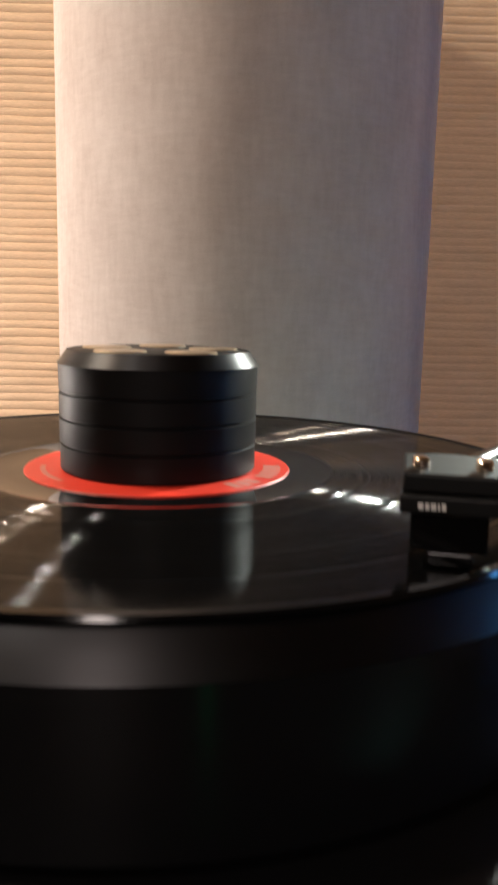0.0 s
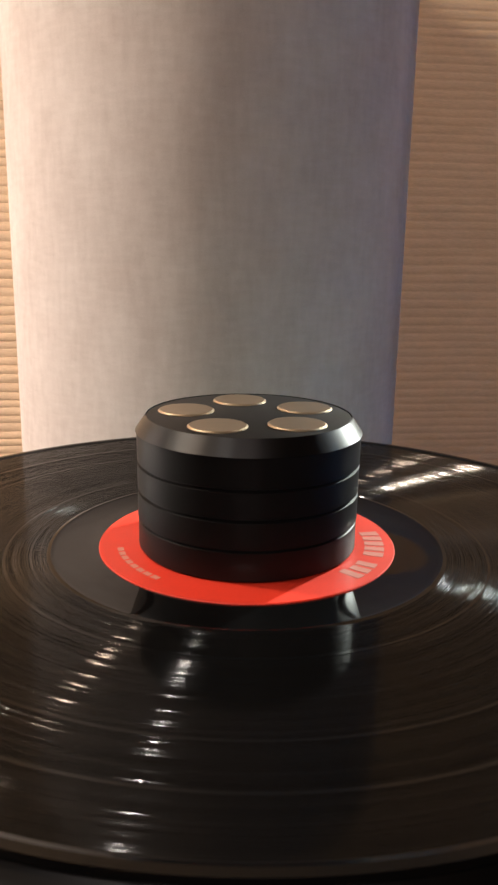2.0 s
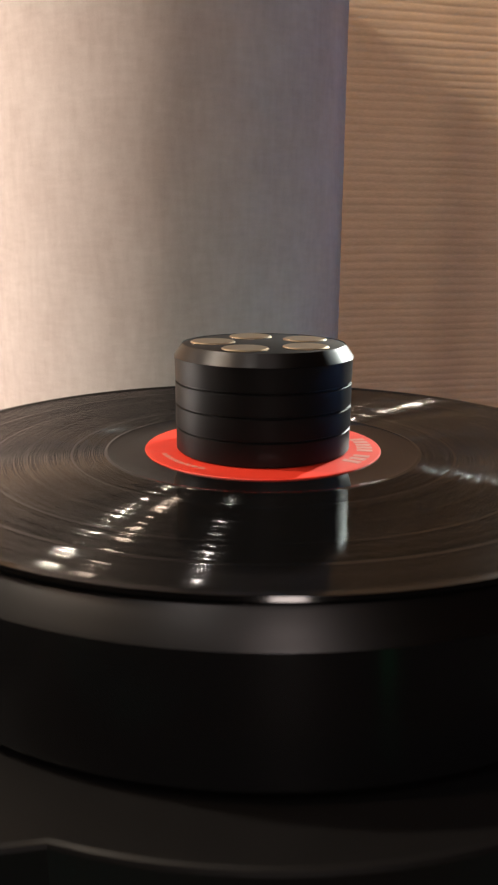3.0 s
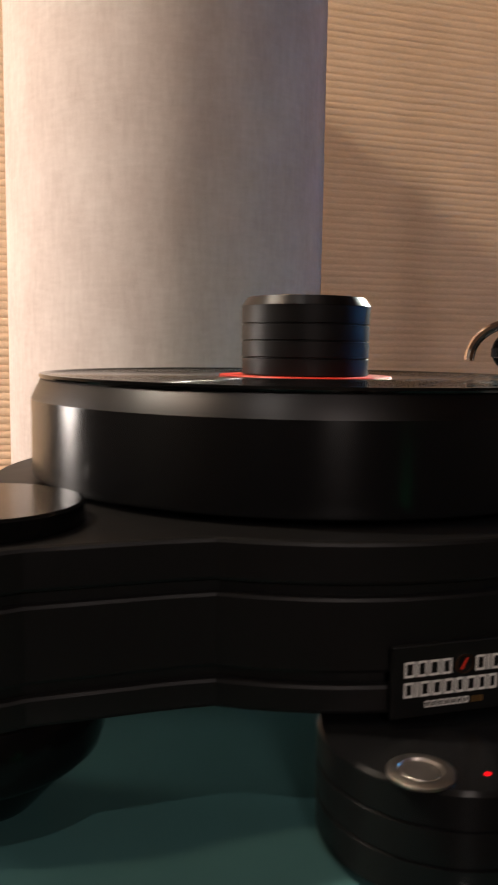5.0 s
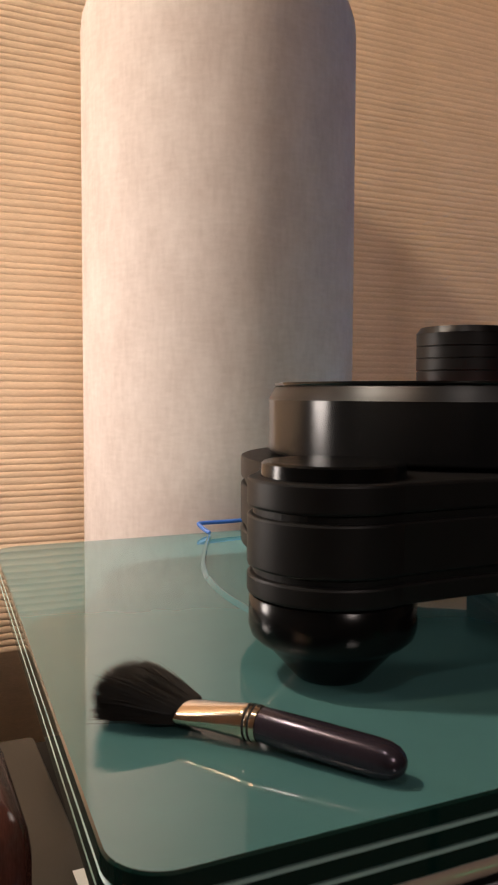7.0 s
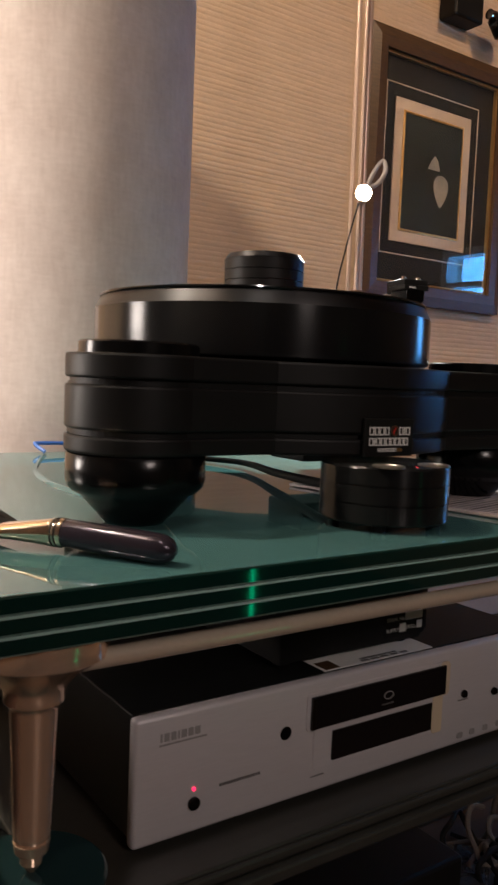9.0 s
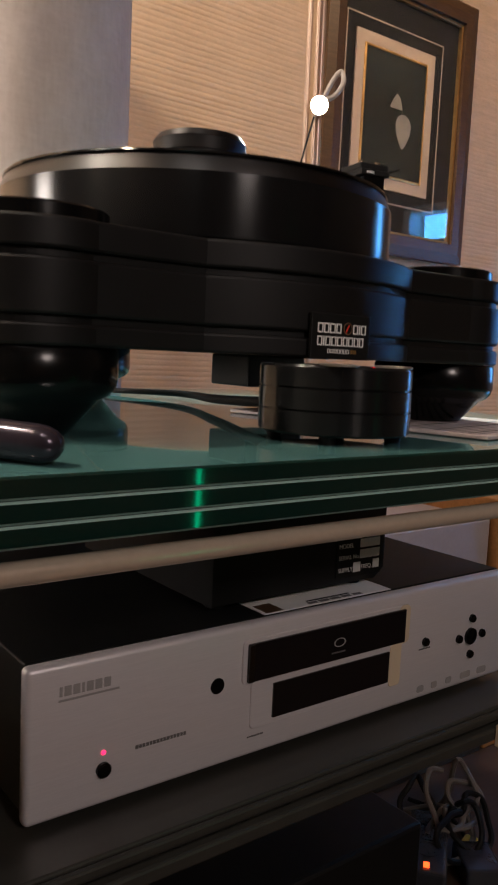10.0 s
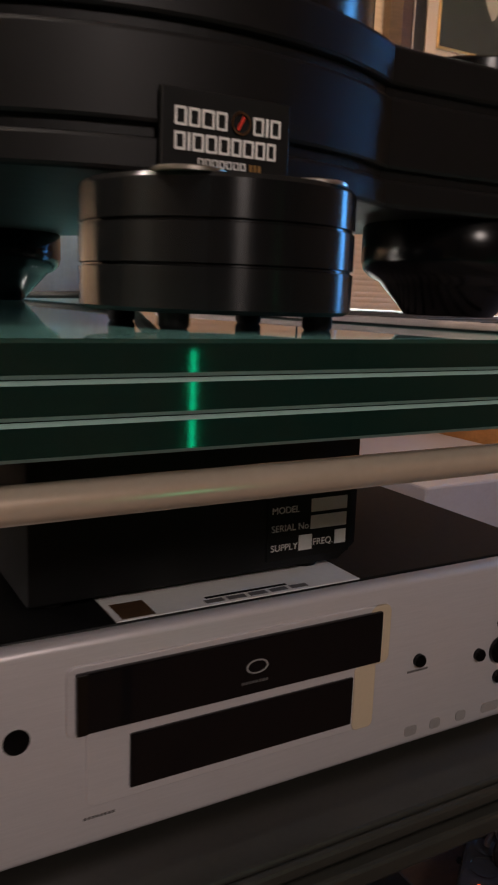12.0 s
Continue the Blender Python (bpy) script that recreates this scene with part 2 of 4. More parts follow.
def block(x0, x1, y0, y1, z0, z1, r=0.0, seg=2):
    """A box with rounded edges."""
    bm = bmesh.new()
    bmesh.ops.create_cube(bm, size=1)
    for v in bm.verts:
        v.co = ((x0 + x1) / 2 + v.co.x * (x1 - x0), (y0 + y1) / 2 + v.co.y * (y1 - y0), (z0 + z1) / 2 + v.co.z * (z1 - z0))
    if r:
        bmesh.ops.bevel(bm, geom=bm.edges[:], offset=r, segments=seg, profile=0.5, affect="EDGES")
    return bm


def inset_line(outline, r):
    """The outline moved inwards by r."""
    n = len(outline)
    area = sum(outline[k][0] * outline[(k + 1) % n][1] - outline[(k + 1) % n][0] * outline[k][1] for k in range(n))
    s = 1 if area > 0 else -1
    out = []
    for k in range(n):
        p, q, t = Vector(outline[k - 1]), Vector(outline[k]), Vector(outline[(k + 1) % n])
        d0, d1 = (q - p), (t - q)
        d0 = d0.normalized() if d0.length > 1e-9 else d1.normalized()
        d1 = d1.normalized() if d1.length > 1e-9 else d0
        n0, n1 = Vector((-d0.y, d0.x)) * s, Vector((-d1.y, d1.x)) * s
        m = (n0 + n1)
        m = m.normalized() if m.length > 1e-9 else n0
        out.append(tuple(q + m * (r / max(0.4, m.dot(n0)))))
    return out


def prism(outline, z0, z1, r=0.0, seg=2):
    """An upright slab with the given outline; r takes off its upper and lower edges, round for seg 2, flat for seg 1."""
    bm = bmesh.new()
    if r:
        steps = ((r, 0.0), (0.29 * r, 0.29 * r), (0.0, r)) if seg > 1 else ((r, 0.0), (0.0, r))
        levels = [(i, z0 + h) for i, h in steps] + [(i, z1 - h) for i, h in reversed(steps)]
    else:
        levels = [(0.0, z0), (0.0, z1)]
    loops = [[bm.verts.new((x, y, z)) for x, y in (inset_line(outline, i) if i else outline)] for i, z in levels]
    n = len(outline)
    for lo, hi in zip(loops, loops[1:]):
        for k in range(n):
            bm.faces.new((lo[k], lo[(k + 1) % n], hi[(k + 1) % n], hi[k]))
    bm.faces.new(loops[0][::-1])
    bm.faces.new(loops[-1])
    return bm


def rounded(x0, x1, y0, y1, r, seg=8):
    """The outline of a rectangle with rounded corners."""
    pts = []
    for cx, cy, a in ((x1 - r, y1 - r, 0), (x0 + r, y1 - r, 90), (x0 + r, y0 + r, 180), (x1 - r, y0 + r, 270)):
        for i in range(seg + 1):
            w = radians(a + 90 * i / seg)
            pts.append((cx + r * math.cos(w), cy + r * math.sin(w)))
    return pts


def curve_points(pts, steps=10):
    """A Catmull-Rom line through the points."""
    p = [Vector(q) for q in pts]
    p = [2 * p[0] - p[1]] + p + [2 * p[-1] - p[-2]]
    out = []
    for i in range(1, len(p) - 2):
        for s in range(steps):
            u = s / steps
            out.append(0.5 * (2 * p[i] + (p[i + 1] - p[i - 1]) * u + (2 * p[i - 1] - 5 * p[i] + 4 * p[i + 1] - p[i + 2]) * u * u
                              + (3 * p[i] - p[i - 1] - 3 * p[i + 1] + p[i + 2]) * u ** 3))
    return out + [p[-2]]


def tube(pts, r, seg=10, steps=10, flat=1.0):
    """A cable or rod along a smooth line; r may be a list, one for each given point."""
    line = curve_points(pts, steps) if len(pts) > 2 else [Vector(q) for q in pts]
    bm = bmesh.new()
    rings = []
    side = None
    for i, c in enumerate(line):
        d = (line[min(i + 1, len(line) - 1)] - line[max(i - 1, 0)]).normalized()
        if side is None:
            side = d.orthogonal().normalized()
        side = (side - d * side.dot(d)).normalized()
        up = d.cross(side)
        rr = r if isinstance(r, (int, float)) else float(np.interp(i / (len(line) - 1) * (len(pts) - 1), range(len(pts)), r))
        rings.append([bm.verts.new(c + rr * (math.cos(2 * math.pi * k / seg) * side + flat * math.sin(2 * math.pi * k / seg) * up)) for k in range(seg)])
    for a, b in zip(rings, rings[1:]):
        for k in range(seg):
            bm.faces.new((a[k], a[(k + 1) % seg], b[(k + 1) % seg], b[k]))
    bm.faces.new(rings[0][::-1])
    bm.faces.new(rings[-1])
    return bm


def moved(bm, m):
    bmesh.ops.transform(bm, matrix=m, verts=bm.verts)
    return bm


def lettering(words, size, thick=0.0002):
    """Words as a mesh in the x-z plane, facing -y, their left foot at the origin."""
    cu = bpy.data.curves.new("lettering", "FONT")
    cu.body, cu.size, cu.extrude = words, size, thick
    ob = bpy.data.objects.new("lettering", cu)
    scene.collection.objects.link(ob)
    me = bpy.data.meshes.new_from_object(ob.evaluated_get(bpy.context.evaluated_depsgraph_get()))
    bm = bmesh.new()
    bm.from_mesh(me)
    bpy.data.objects.remove(ob)
    bpy.data.meshes.remove(me)
    return moved(bm, pose(0, 0, 0, 90, 0, 0))


def letter_bars(widths, height, gap, y=0.0, thick=0.0004):
    """Plain upright bars that stand for marks, in the x-z plane."""
    bm = bmesh.new()
    x = 0.0
    for w in widths:
        b = block(x, x + w, y - thick, y, 0, height)
        me = bpy.data.meshes.new("bars")
        b.to_mesh(me)
        b.free()
        bm.from_mesh(me)
        bpy.data.meshes.remove(me)
        x += w + gap
    return bm


# ---------------------------------------------------------------- room
X0, X1, Y0, Y1, Z0, Z1 = -1.9, 2.10, -3.0, 0.80, -0.75, 1.75


WY0, WY1, WZ0, WZ1 = -0.13, 0.16, 0.02, 0.66  # narrow window in the east wall


def ribbed_wall():
    """The back wall with its uneven horizontal cords and the narrow gaps between them."""
    pitch = 0.0107
    xs = [X0, -1.3, -0.9] + [-0.75 + 0.0065 * i for i in range(339)] + [1.6, X1]
    rows_z = [(Z0, 0.0)]
    z = -0.25
    while z < 1.25:
        p = pitch * random.uniform(0.88, 1.12)
        full = random.uniform(0.8, 1.15)
        rows_z += [(z + u * p, d * full) for u, d in ((0.0, 0.0), (0.10, 0.55), (0.32, 0.95), (0.62, 1.0), (0.88, 0.55))]
        z += p
    rows_z.append((Z1, 0.0))
    verts = []
    for z, d in rows_z:
        for x in xs:
            # relief flattened right of x = 0: weaker rib shading put into the shape
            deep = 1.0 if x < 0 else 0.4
            lump = noise.noise(Vector((x * 55, z * 60, 1.0)))
            sway = noise.noise(Vector((x * 14, z * 22, 7.0))) + 0.5 * noise.noise(Vector((x * 60, z * 40, 3.0)))
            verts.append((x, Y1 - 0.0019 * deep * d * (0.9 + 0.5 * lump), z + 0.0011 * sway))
    n = len(xs)
    faces = [(r * n + i, r * n + i + 1, (r + 1) * n + i + 1, (r + 1) * n + i) for r in range(len(rows_z) - 1) for i in range(n - 1)]
    me = bpy.data.meshes.new("wall_north")
    me.from_pydata(verts, [], faces)
    bm = bmesh.new()
    bm.from_mesh(me)
    bpy.data.meshes.remove(me)
    return bm


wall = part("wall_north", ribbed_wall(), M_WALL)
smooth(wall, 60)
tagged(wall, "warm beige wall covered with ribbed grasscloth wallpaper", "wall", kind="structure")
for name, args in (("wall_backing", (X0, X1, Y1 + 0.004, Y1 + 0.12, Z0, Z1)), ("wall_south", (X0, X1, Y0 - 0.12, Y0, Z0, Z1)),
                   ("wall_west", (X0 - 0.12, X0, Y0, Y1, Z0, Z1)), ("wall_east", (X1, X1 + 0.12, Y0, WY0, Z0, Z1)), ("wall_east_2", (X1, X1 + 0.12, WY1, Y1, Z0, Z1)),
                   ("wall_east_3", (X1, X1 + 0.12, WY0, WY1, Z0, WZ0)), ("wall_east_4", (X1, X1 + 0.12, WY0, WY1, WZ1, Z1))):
    tagged(part(name, block(*args), M_ROOM), "plain papered wall, coloured dark to keep bounced light low", "wall", kind="structure")
tagged(part("floor", block(X0, X1, Y0, Y1, Z0 - 0.1, Z0), M_FLOOR), "polished dark brown wooden floor", "floor", kind="structure")
tagged(part("ceiling", block(X0, X1, Y0, Y1, Z1, Z1 + 0.1), M_CEIL), "plain light ceiling", "ceiling", kind="structure")

# tall fabric column behind the rack
col = part("fabric_column", lathe([(0, -0.75), (0.19, -0.75), (0.1965, -0.74), (0.1965, 0.668), (0.1950, 0.686), (0.1900, 0.702), (0.1810, 0.713), (0.168, 0.719), (0.155, 0.721), (0, 0.722)], 128, 0.032, 0.592), M_FABRIC)
tagged(smooth(col, 50), "tall beige linen-covered cylindrical column standing by the wall", "column")


# ---------------------------------------------------------------- rack
GX0, GX1, GY0, GY1 = -0.352, 0.376, -0.2544, 0.385
rack = base("audio_rack", 0.012, 0.06, -0.75, "audio rack with stacked green glass top and copper-toned chrome legs", "rack")
def glass_outline():
    """The plates narrow a little towards the back."""
    mid = (GX0 + GX1) / 2
    return [(x + (0.058 if x < mid else -0.058) * (y - GY0), y) for x, y in rounded(GX0, GX1, GY0, GY1, 0.026, 10)]


for k in range(3):
    z1 = -0.0100 * k
    plate = part("glass_plate", prism(glass_outline(), z1 - 0.0097, z1, 0.0011, 1), M_GLASS, rack)
    plate.data.materials.append(M_GEDGE)
    plate.data.materials.append(M_GARRIS)
    # arris colour carries light piped through the plates; the topmost stays dark
    for f in plate.data.polygons:
        f.material_index = 0 if abs(f.normal.z) > 0.95 else (1 if abs(f.normal.z) < 0.1 or (k == 0 and f.normal.z > 0) else 2)


def rack_leg(x, y):
    """A chrome leg: wide flange, conical neck, tapered post and a spike on a disc."""
    prof = [(0, -0.031), (0.039, -0.031), (0.0395, -0.033), (0.0395, -0.043), (0.038, -0.0445), (0.026, -0.052), (0.019, -0.060), (0.0165, -0.064),
            (0.0162, -0.070), (0.0138, -0.0725), (0.0130, -0.075), (0.0100, -0.147), (0.0088, -0.1475), (0.0088, -0.1490), (0.0100, -0.1495), (0.0092, -0.155), (0.0060, -0.1575), (0.0060, -0.162), (0.0015, -0.1675), (0, -0.1675)]
    leg = smooth(part("leg", lathe(prof, 64, x, y), M_LEG, rack, "copper-toned polished chrome leg"))
    smooth(part("spike_disc", lathe([(0, -0.1676), (0.040, -0.1676), (0.0415, -0.169), (0.0415, -0.172), (0.040, -0.1735), (0.030, -0.1735), (0.028, -0.2155), (0, -0.2155)], 48, x, y), M_FOOTGLASS, leg, "smoked green glass foot disc"))
    low = [(0, -0.2405), (0.039, -0.2405), (0.0395, -0.248), (0.026, -0.257), (0.0165, -0.268), (0.0125, -0.28), (0.011, -0.60), (0.0125, -0.61), (0.004, -0.64), (0.018, -0.70), (0.019, -0.75), (0, -0.75)]
    smooth(part("lower_leg", lathe(low, 48, x, y), M_CHROME, rack))


for lx, ly in ((-0.290, -0.212), (0.314, -0.212), (-0.235, 0.330), (0.259, 0.330)):
    rack_leg(lx, ly)
for ry in (-0.235, 0.362):
    smooth(part("rail", tube([(-0.275, ry, -0.0450), (0.299, ry, -0.0450)], 0.0056, 20), M_RAIL, rack, "copper-toned polished chrome rail"))
# lower shelf with a stepped front edge
part("shelf", prism(rounded(-0.262, 0.384, -0.198, 0.385, 0.006), -0.240, -0.2160, 0.0015), M_SHELF, rack, "dark grey shelf with a stepped front edge")
part("shelf_lip", block(-0.258, 0.364, -0.208, -0.1985, -0.237, -0.227, 0.002), M_SHELF, rack)
part("shelf_lip", block(-0.258, 0.364, -0.203, -0.1985, -0.225, -0.2175, 0.002), M_SHELF, rack)
wing = part("shelf_wing", prism(rounded(-0.400, -0.276, -0.255, 0.385, 0.008), -0.240, -0.2160, 0.0015), M_SHELF, rack, "dark grey side wing of the shelf")
part("wing_tag", block(-0.290, -0.2785, 0.086, 0.112, -0.2158, -0.2152), M_WHITE, wing, "small white tag")
part("wing_strip", block(-0.2755, -0.2625, -0.190, 0.380, -0.238, -0.222), M_RUBBER, rack)
part("bottom_shelf", prism(rounded(-0.36, 0.384, -0.198, 0.385, 0.02), -0.615, -0.590, 0.0015), M_SHELF, rack)


# ---------------------------------------------------------------- turntable
table = base("turntable", 0, 0, 0, "black three-legged turntable with thick platter on the glass", "turntable")
POD_R, POD_D, DISC_R = 0.0510, 0.2065, 0.1765
LOBES = (90, 210, 330)


def plinth_outline(inset=0.0):
    """Outline of the plinth: a disc with three rounded arms."""
    pts = []
    R, pr = DISC_R - inset, POD_R - inset
    for a in LOBES:
        cx, cy = POD_D * math.cos(radians(a)), POD_D * math.sin(radians(a))
        for i in range(-12, 13):
            w = radians(a + i * 6.6)
            pts.append((cx + pr * math.cos(w), cy + pr * math.sin(w)))
        # hollow curve from the arm to the disc
        p0 = Vector(pts[-1])
        j = radians(a + 24.5)
        p2 = Vector((R * 1.045 * math.cos(j), R * 1.045 * math.sin(j)))
        p3 = Vector((R * math.cos(radians(a + 29)), R * math.sin(radians(a + 29))))
        for u in (0.33, 0.66, 0.9):
            pts.append(tuple(p0.lerp(p2, u)))
        pts.append(tuple(p2.lerp(p3, 0.3)))
        pts.append(tuple(p2.lerp(p3, 0.7)))
        for i in range(0, 21):
            w = radians(a + 29 + i * (62 / 20))
            pts.append((R * math.cos(w), R * math.sin(w)))
        n = radians(a + 120 - 24.5)
        q2 = Vector((R * 1.045 * math.cos(n), R * 1.045 * math.sin(n)))
        q3 = Vector((R * math.cos(radians(a + 91)), R * math.sin(radians(a + 91))))
        b = a + 120
        bx, by = POD_D * math.cos(radians(b)), POD_D * math.sin(radians(b))
        w = radians(b - 12 * 6.6)
        q0 = Vector((bx + pr * math.cos(w), by + pr * math.sin(w)))
        pts.append(tuple(q2.lerp(q3, 0.7)))
        pts.append(tuple(q2.lerp(q3, 0.3)))
        for u in (0.9, 0.66, 0.33):
            pts.append(tuple(q0.lerp(q2, u)))
    return pts


for z0, z1 in ((0.0515, 0.0637), (0.0678, 0.0982), (0.1025, 0.1195)):
    smooth(part("plinth_layer", prism(plinth_outline(), z0, z1, 0.0018, 2), M_BLACK, table, "matt black anodised plinth layer"), 14)
for z0, z1 in ((0.0637, 0.0678), (0.0982, 0.1025)):
    part("plinth_seam", prism(plinth_outline(0.0035), z0, z1), M_CASE, table)
for a in LOBES:
    cx, cy = POD_D * math.cos(radians(a)), POD_D * math.sin(radians(a))
    smooth(part("pod_cap", lathe([(0, 0.1284), (0.0412, 0.1284), (0.0426, 0.1272), (0.0430, 0.1197), (0, 0.1197)], 80, cx, cy), M_GLOSS, table, "glossy black round cap"))
    foot = [(0, 0.0514), (0.0485, 0.0514), (0.0498, 0.0500), (0.0500, 0.0320), (0.0485, 0.0270), (0.0450, 0.0235), (0.0390, 0.0205), (0.0380, 0.0190), (0.0240, 0.0035), (0.0215, 0.0008), (0.0195, 0.0), (0, 0.0)]
    smooth(part("foot", lathe(foot, 80, cx, cy), M_GLOSS, table, "glossy black domed adjustable foot"), 50)
part("bearing_housing", block(0.082, 0.150, 0.030, 0.090, 0.022, 0.0512, 0.002), M_CASE, table)
platter = smooth(part("platter", lathe([(0, 0.1216), (0.1510, 0.1216), (0.1540, 0.1232), (0.1545, 0.1250), (0.1545, 0.1632)], 160), M_RIM, table, "dark polished platter"))
smooth(part("platter_bevel", lathe([(0.1545, 0.1632), (0.1500, 0.1728), (0.1488, 0.1738), (0, 0.1738)], 160), M_TURNED, platter, "grey turned metal bevel"))

# maker's plate on the plinth's front
plate = part("name_plate", block(-0.0290, 0.0225, -0.1785, -0.176, 0.0512, 0.0800, 0.0006), M_CASE, table, "black plate with plain white marks and a ring")


yf = -0.1787


def hollow_mark(x, z, w, h, stroke, y):
    """A thin-lined upright frame with cut corners, standing for one mark."""
    bm = bmesh.new()
    c = min(w, h) * 0.06
    rings = []
    for k, yy in ((0.0, y), (stroke, y), (0.0, y - 0.0004), (stroke, y - 0.0004)):
        x0, x1, z0, z1, q = x + k, x + w - k, z + k, z + h - k, max(c - k * 0.6, 0.0001)
        rings.append([bm.verts.new((px, yy, pz)) for px, pz in ((x0 + q, z0), (x1 - q, z0), (x1, z0 + q), (x1, z1 - q), (x1 - q, z1), (x0 + q, z1), (x0, z1 - q), (x0, z0 + q))])
    for lo, hi in ((0, 2), (2, 3), (3, 1)):
        for k in range(8):
            bm.faces.new((rings[lo][k], rings[lo][(k + 1) % 8], rings[hi][(k + 1) % 8], rings[hi][k]))
    return bm


for x0, z0, h, line, widths in ((-0.0242, 0.0676, 0.0062, 0.00085, (0.0046, 0.0044, 0.0048, 0.0044)), (0.0066, 0.0676, 0.0062, 0.00085, (0.0044, 0.0013, 0.0044)),
                                (-0.0242, 0.0596, 0.0060, 0.00085, (0.0042, 0.0013, 0.0044, 0.0044, 0.0044, 0.0040, 0.0044, 0.0040, 0.0038)), (-0.0150, 0.0550, 0.0026, 0.0004, (0.0021,) * 7)):
    for w in widths:
        mark = hollow_mark(x0, z0, w, h, line, yf) if w > 0.0015 else block(x0 + w * 0.1, x0 + w * 0.9, yf - 0.0004, yf, z0, z0 + h)
        part("plate_mark", mark, M_WHITEINK, plate)
        x0 += w + 0.0007
for k in range(3):
    part("plate_mark", block(0.0054 + 0.0018 * k, 0.0066 + 0.0018 * k, yf - 0.0004, yf, 0.0550, 0.0574), M_GILT, plate)
ring = lathe([(0.0032, -0.0003), (0.0040, -0.0003), (0.0040, 0.0003), (0.0032, 0.0003), (0.0032, -0.0003)], 32)
part("plate_ring", moved(ring, pose(0.0016, yf - 0.0003, 0.0710, 90, 0, 0)), M_CHROME, plate)
part("plate_slash", moved(block(-0.0004, 0.0004, -0.0005, 0, -0.0026, 0.0026), pose(0.0016, yf, 0.0710, 0, 28, 0)), M_LABEL, plate)

# record, label and clamp
def groove_profile():
    """Outer rim, then concentric V-grooves with walls of uneven slope, and wider lands between the tracks."""
    prof = [(0, 0.1740), (0.1500, 0.1740), (0.1506, 0.1750), (0.1500, 0.1763), (0.1478, 0.1764), (0.1462, 0.1758)]
    r = 0.1458
    rnd = random.Random(8)
    while r > 0.0668:
        if any(abs(r - g) < 0.0004 for g in (0.0800, 0.1130, 0.1290)):
            r -= 0.0003
            continue
        p = 0.00032 * rnd.uniform(0.85, 1.15)
        d = p * rnd.uniform(0.20, 0.36)
        prof += [(r, 0.1758), (r - d, 0.1758 - d * rnd.uniform(0.65, 1.35)), (r - 2 * d, 0.1758)]
        r -= p
    return prof + [(0.0665, 0.1758), (0.0655, 0.1760)]


record = part("vinyl_record", lathe(groove_profile(), 320), M_VINYL)
smooth(record, 20)
tagged(record, "black vinyl record with red label lying on the platter", "record")
smooth(part("runout", lathe([(0.0655, 0.1760), (0.0640, 0.1756), (0.0505, 0.1756), (0, 0.1756)], 160), M_WAX, record))
label_disc = smooth(part("label", lathe([(0, 0.1761), (0.0497, 0.1761), (0.0500, 0.1757)], 120), M_LABEL, record, "red paper label with pale printing"))


def arc_mark(r0, r1, a0, a1, z):
    """A thin printed block on the label, bent round its centre."""
    bm = bmesh.new()
    lay = []
    for dz in (0.0, 0.00008):
        lay.append([bm.verts.new((r * math.cos(radians(w)), r * math.sin(radians(w)), z + dz)) for r, w in ((r0, a0), (r1, a0), (r1, a1), (r0, a1))])
    bm.faces.new(lay[1])
    for k in range(4):
        bm.faces.new((lay[0][k], lay[0][(k + 1) % 4], lay[1][(k + 1) % 4], lay[1][k]))
    return bm


for k in range(9):
    if k != 3:
        part("label_mark", arc_mark(0.0400 if k else 0.0390, 0.0465, -50 + 6.2 * k, -50 + 6.2 * k + 4.4, 0.17612), M_PALE, label_disc)
for k in range(8):
    part("label_mark", arc_mark(0.0420, 0.0440, 186 + 5 * k, 186 + 5 * k + 3.8, 0.17612), M_PALE, label_disc)

clamp = base("record_clamp", 0, 0, 0.1762, "black turned metal record clamp with five gold discs", "record clamp")
body = [(0, 0.1763), (0.0362, 0.1763), (0.0366, 0.1768)]
for g in (0.1862, 0.1957, 0.2050):
    body += [(0.0366 + 0.0002 * (g > 0.19), g - 0.0006), (0.0359, g - 0.0002), (0.0359, g + 0.0002), (0.0368, g + 0.0006)]
body += [(0.0370, 0.2150), (0.0336, 0.2198), (0.0330, 0.2201), (0, 0.2201)]
smooth(part("clamp_body", lathe(body, 128), M_BLACK, clamp), 30)
smooth(part("clamp_edge", lathe([(0.0373, 0.2152), (0.0338, 0.2202)], 128), M_TURNED, clamp, "bevelled grey metal edge"))
for i in range(5):
    w = radians(20 + 72 * i)
    smooth(part("gold_disc", lathe([(0, 0.2207), (0.0088, 0.2207), (0.0094, 0.2203), (0.0094, 0.2200)], 40, 0.0212 * math.cos(w), 0.0212 * math.sin(w)), M_GOLD, clamp, "brushed gold disc"), 12)

# tonearm
arm = base("tonearm", 0.232, 0.128, 0.1195, "black and silver tonearm with cartridge resting over the record", "tonearm")
smooth(part("arm_base", lathe([(0, 0.05), (0.030, 0.05), (0.030, 0.148), (0.028, 0.150), (0, 0.150)], 48, 0.232, 0.128), M_GLOSS, arm))
smooth(part("arm_pillar", lathe([(0, 0.150), (0.013, 0.150), (0.013, 0.186), (0.020, 0.187), (0.020, 0.194), (0, 0.194)], 40, 0.232, 0.128), M_RIM, arm))
arch = [(0.222 + 0.034 * math.cos(radians(w)) * 0.8, 0.118 - 0.034 * math.cos(radians(w)) * 0.6, 0.184 + 0.030 * math.sin(radians(w))) for w in range(0, 181, 15)]
smooth(part("bearing_arch", tube(arch, 0.0042, 10, 3, 1.0), M_CHROME, arm, "polished silver bearing arch"))
smooth(part("arm_tube", tube([(0.228, 0.120, 0.192), (0.160, 0.012, 0.1925), (0.0920, -0.086, 0.1925)], [0.0052, 0.0046, 0.0042], 14), M_BEVEL, arm, "satin grey arm tube"))
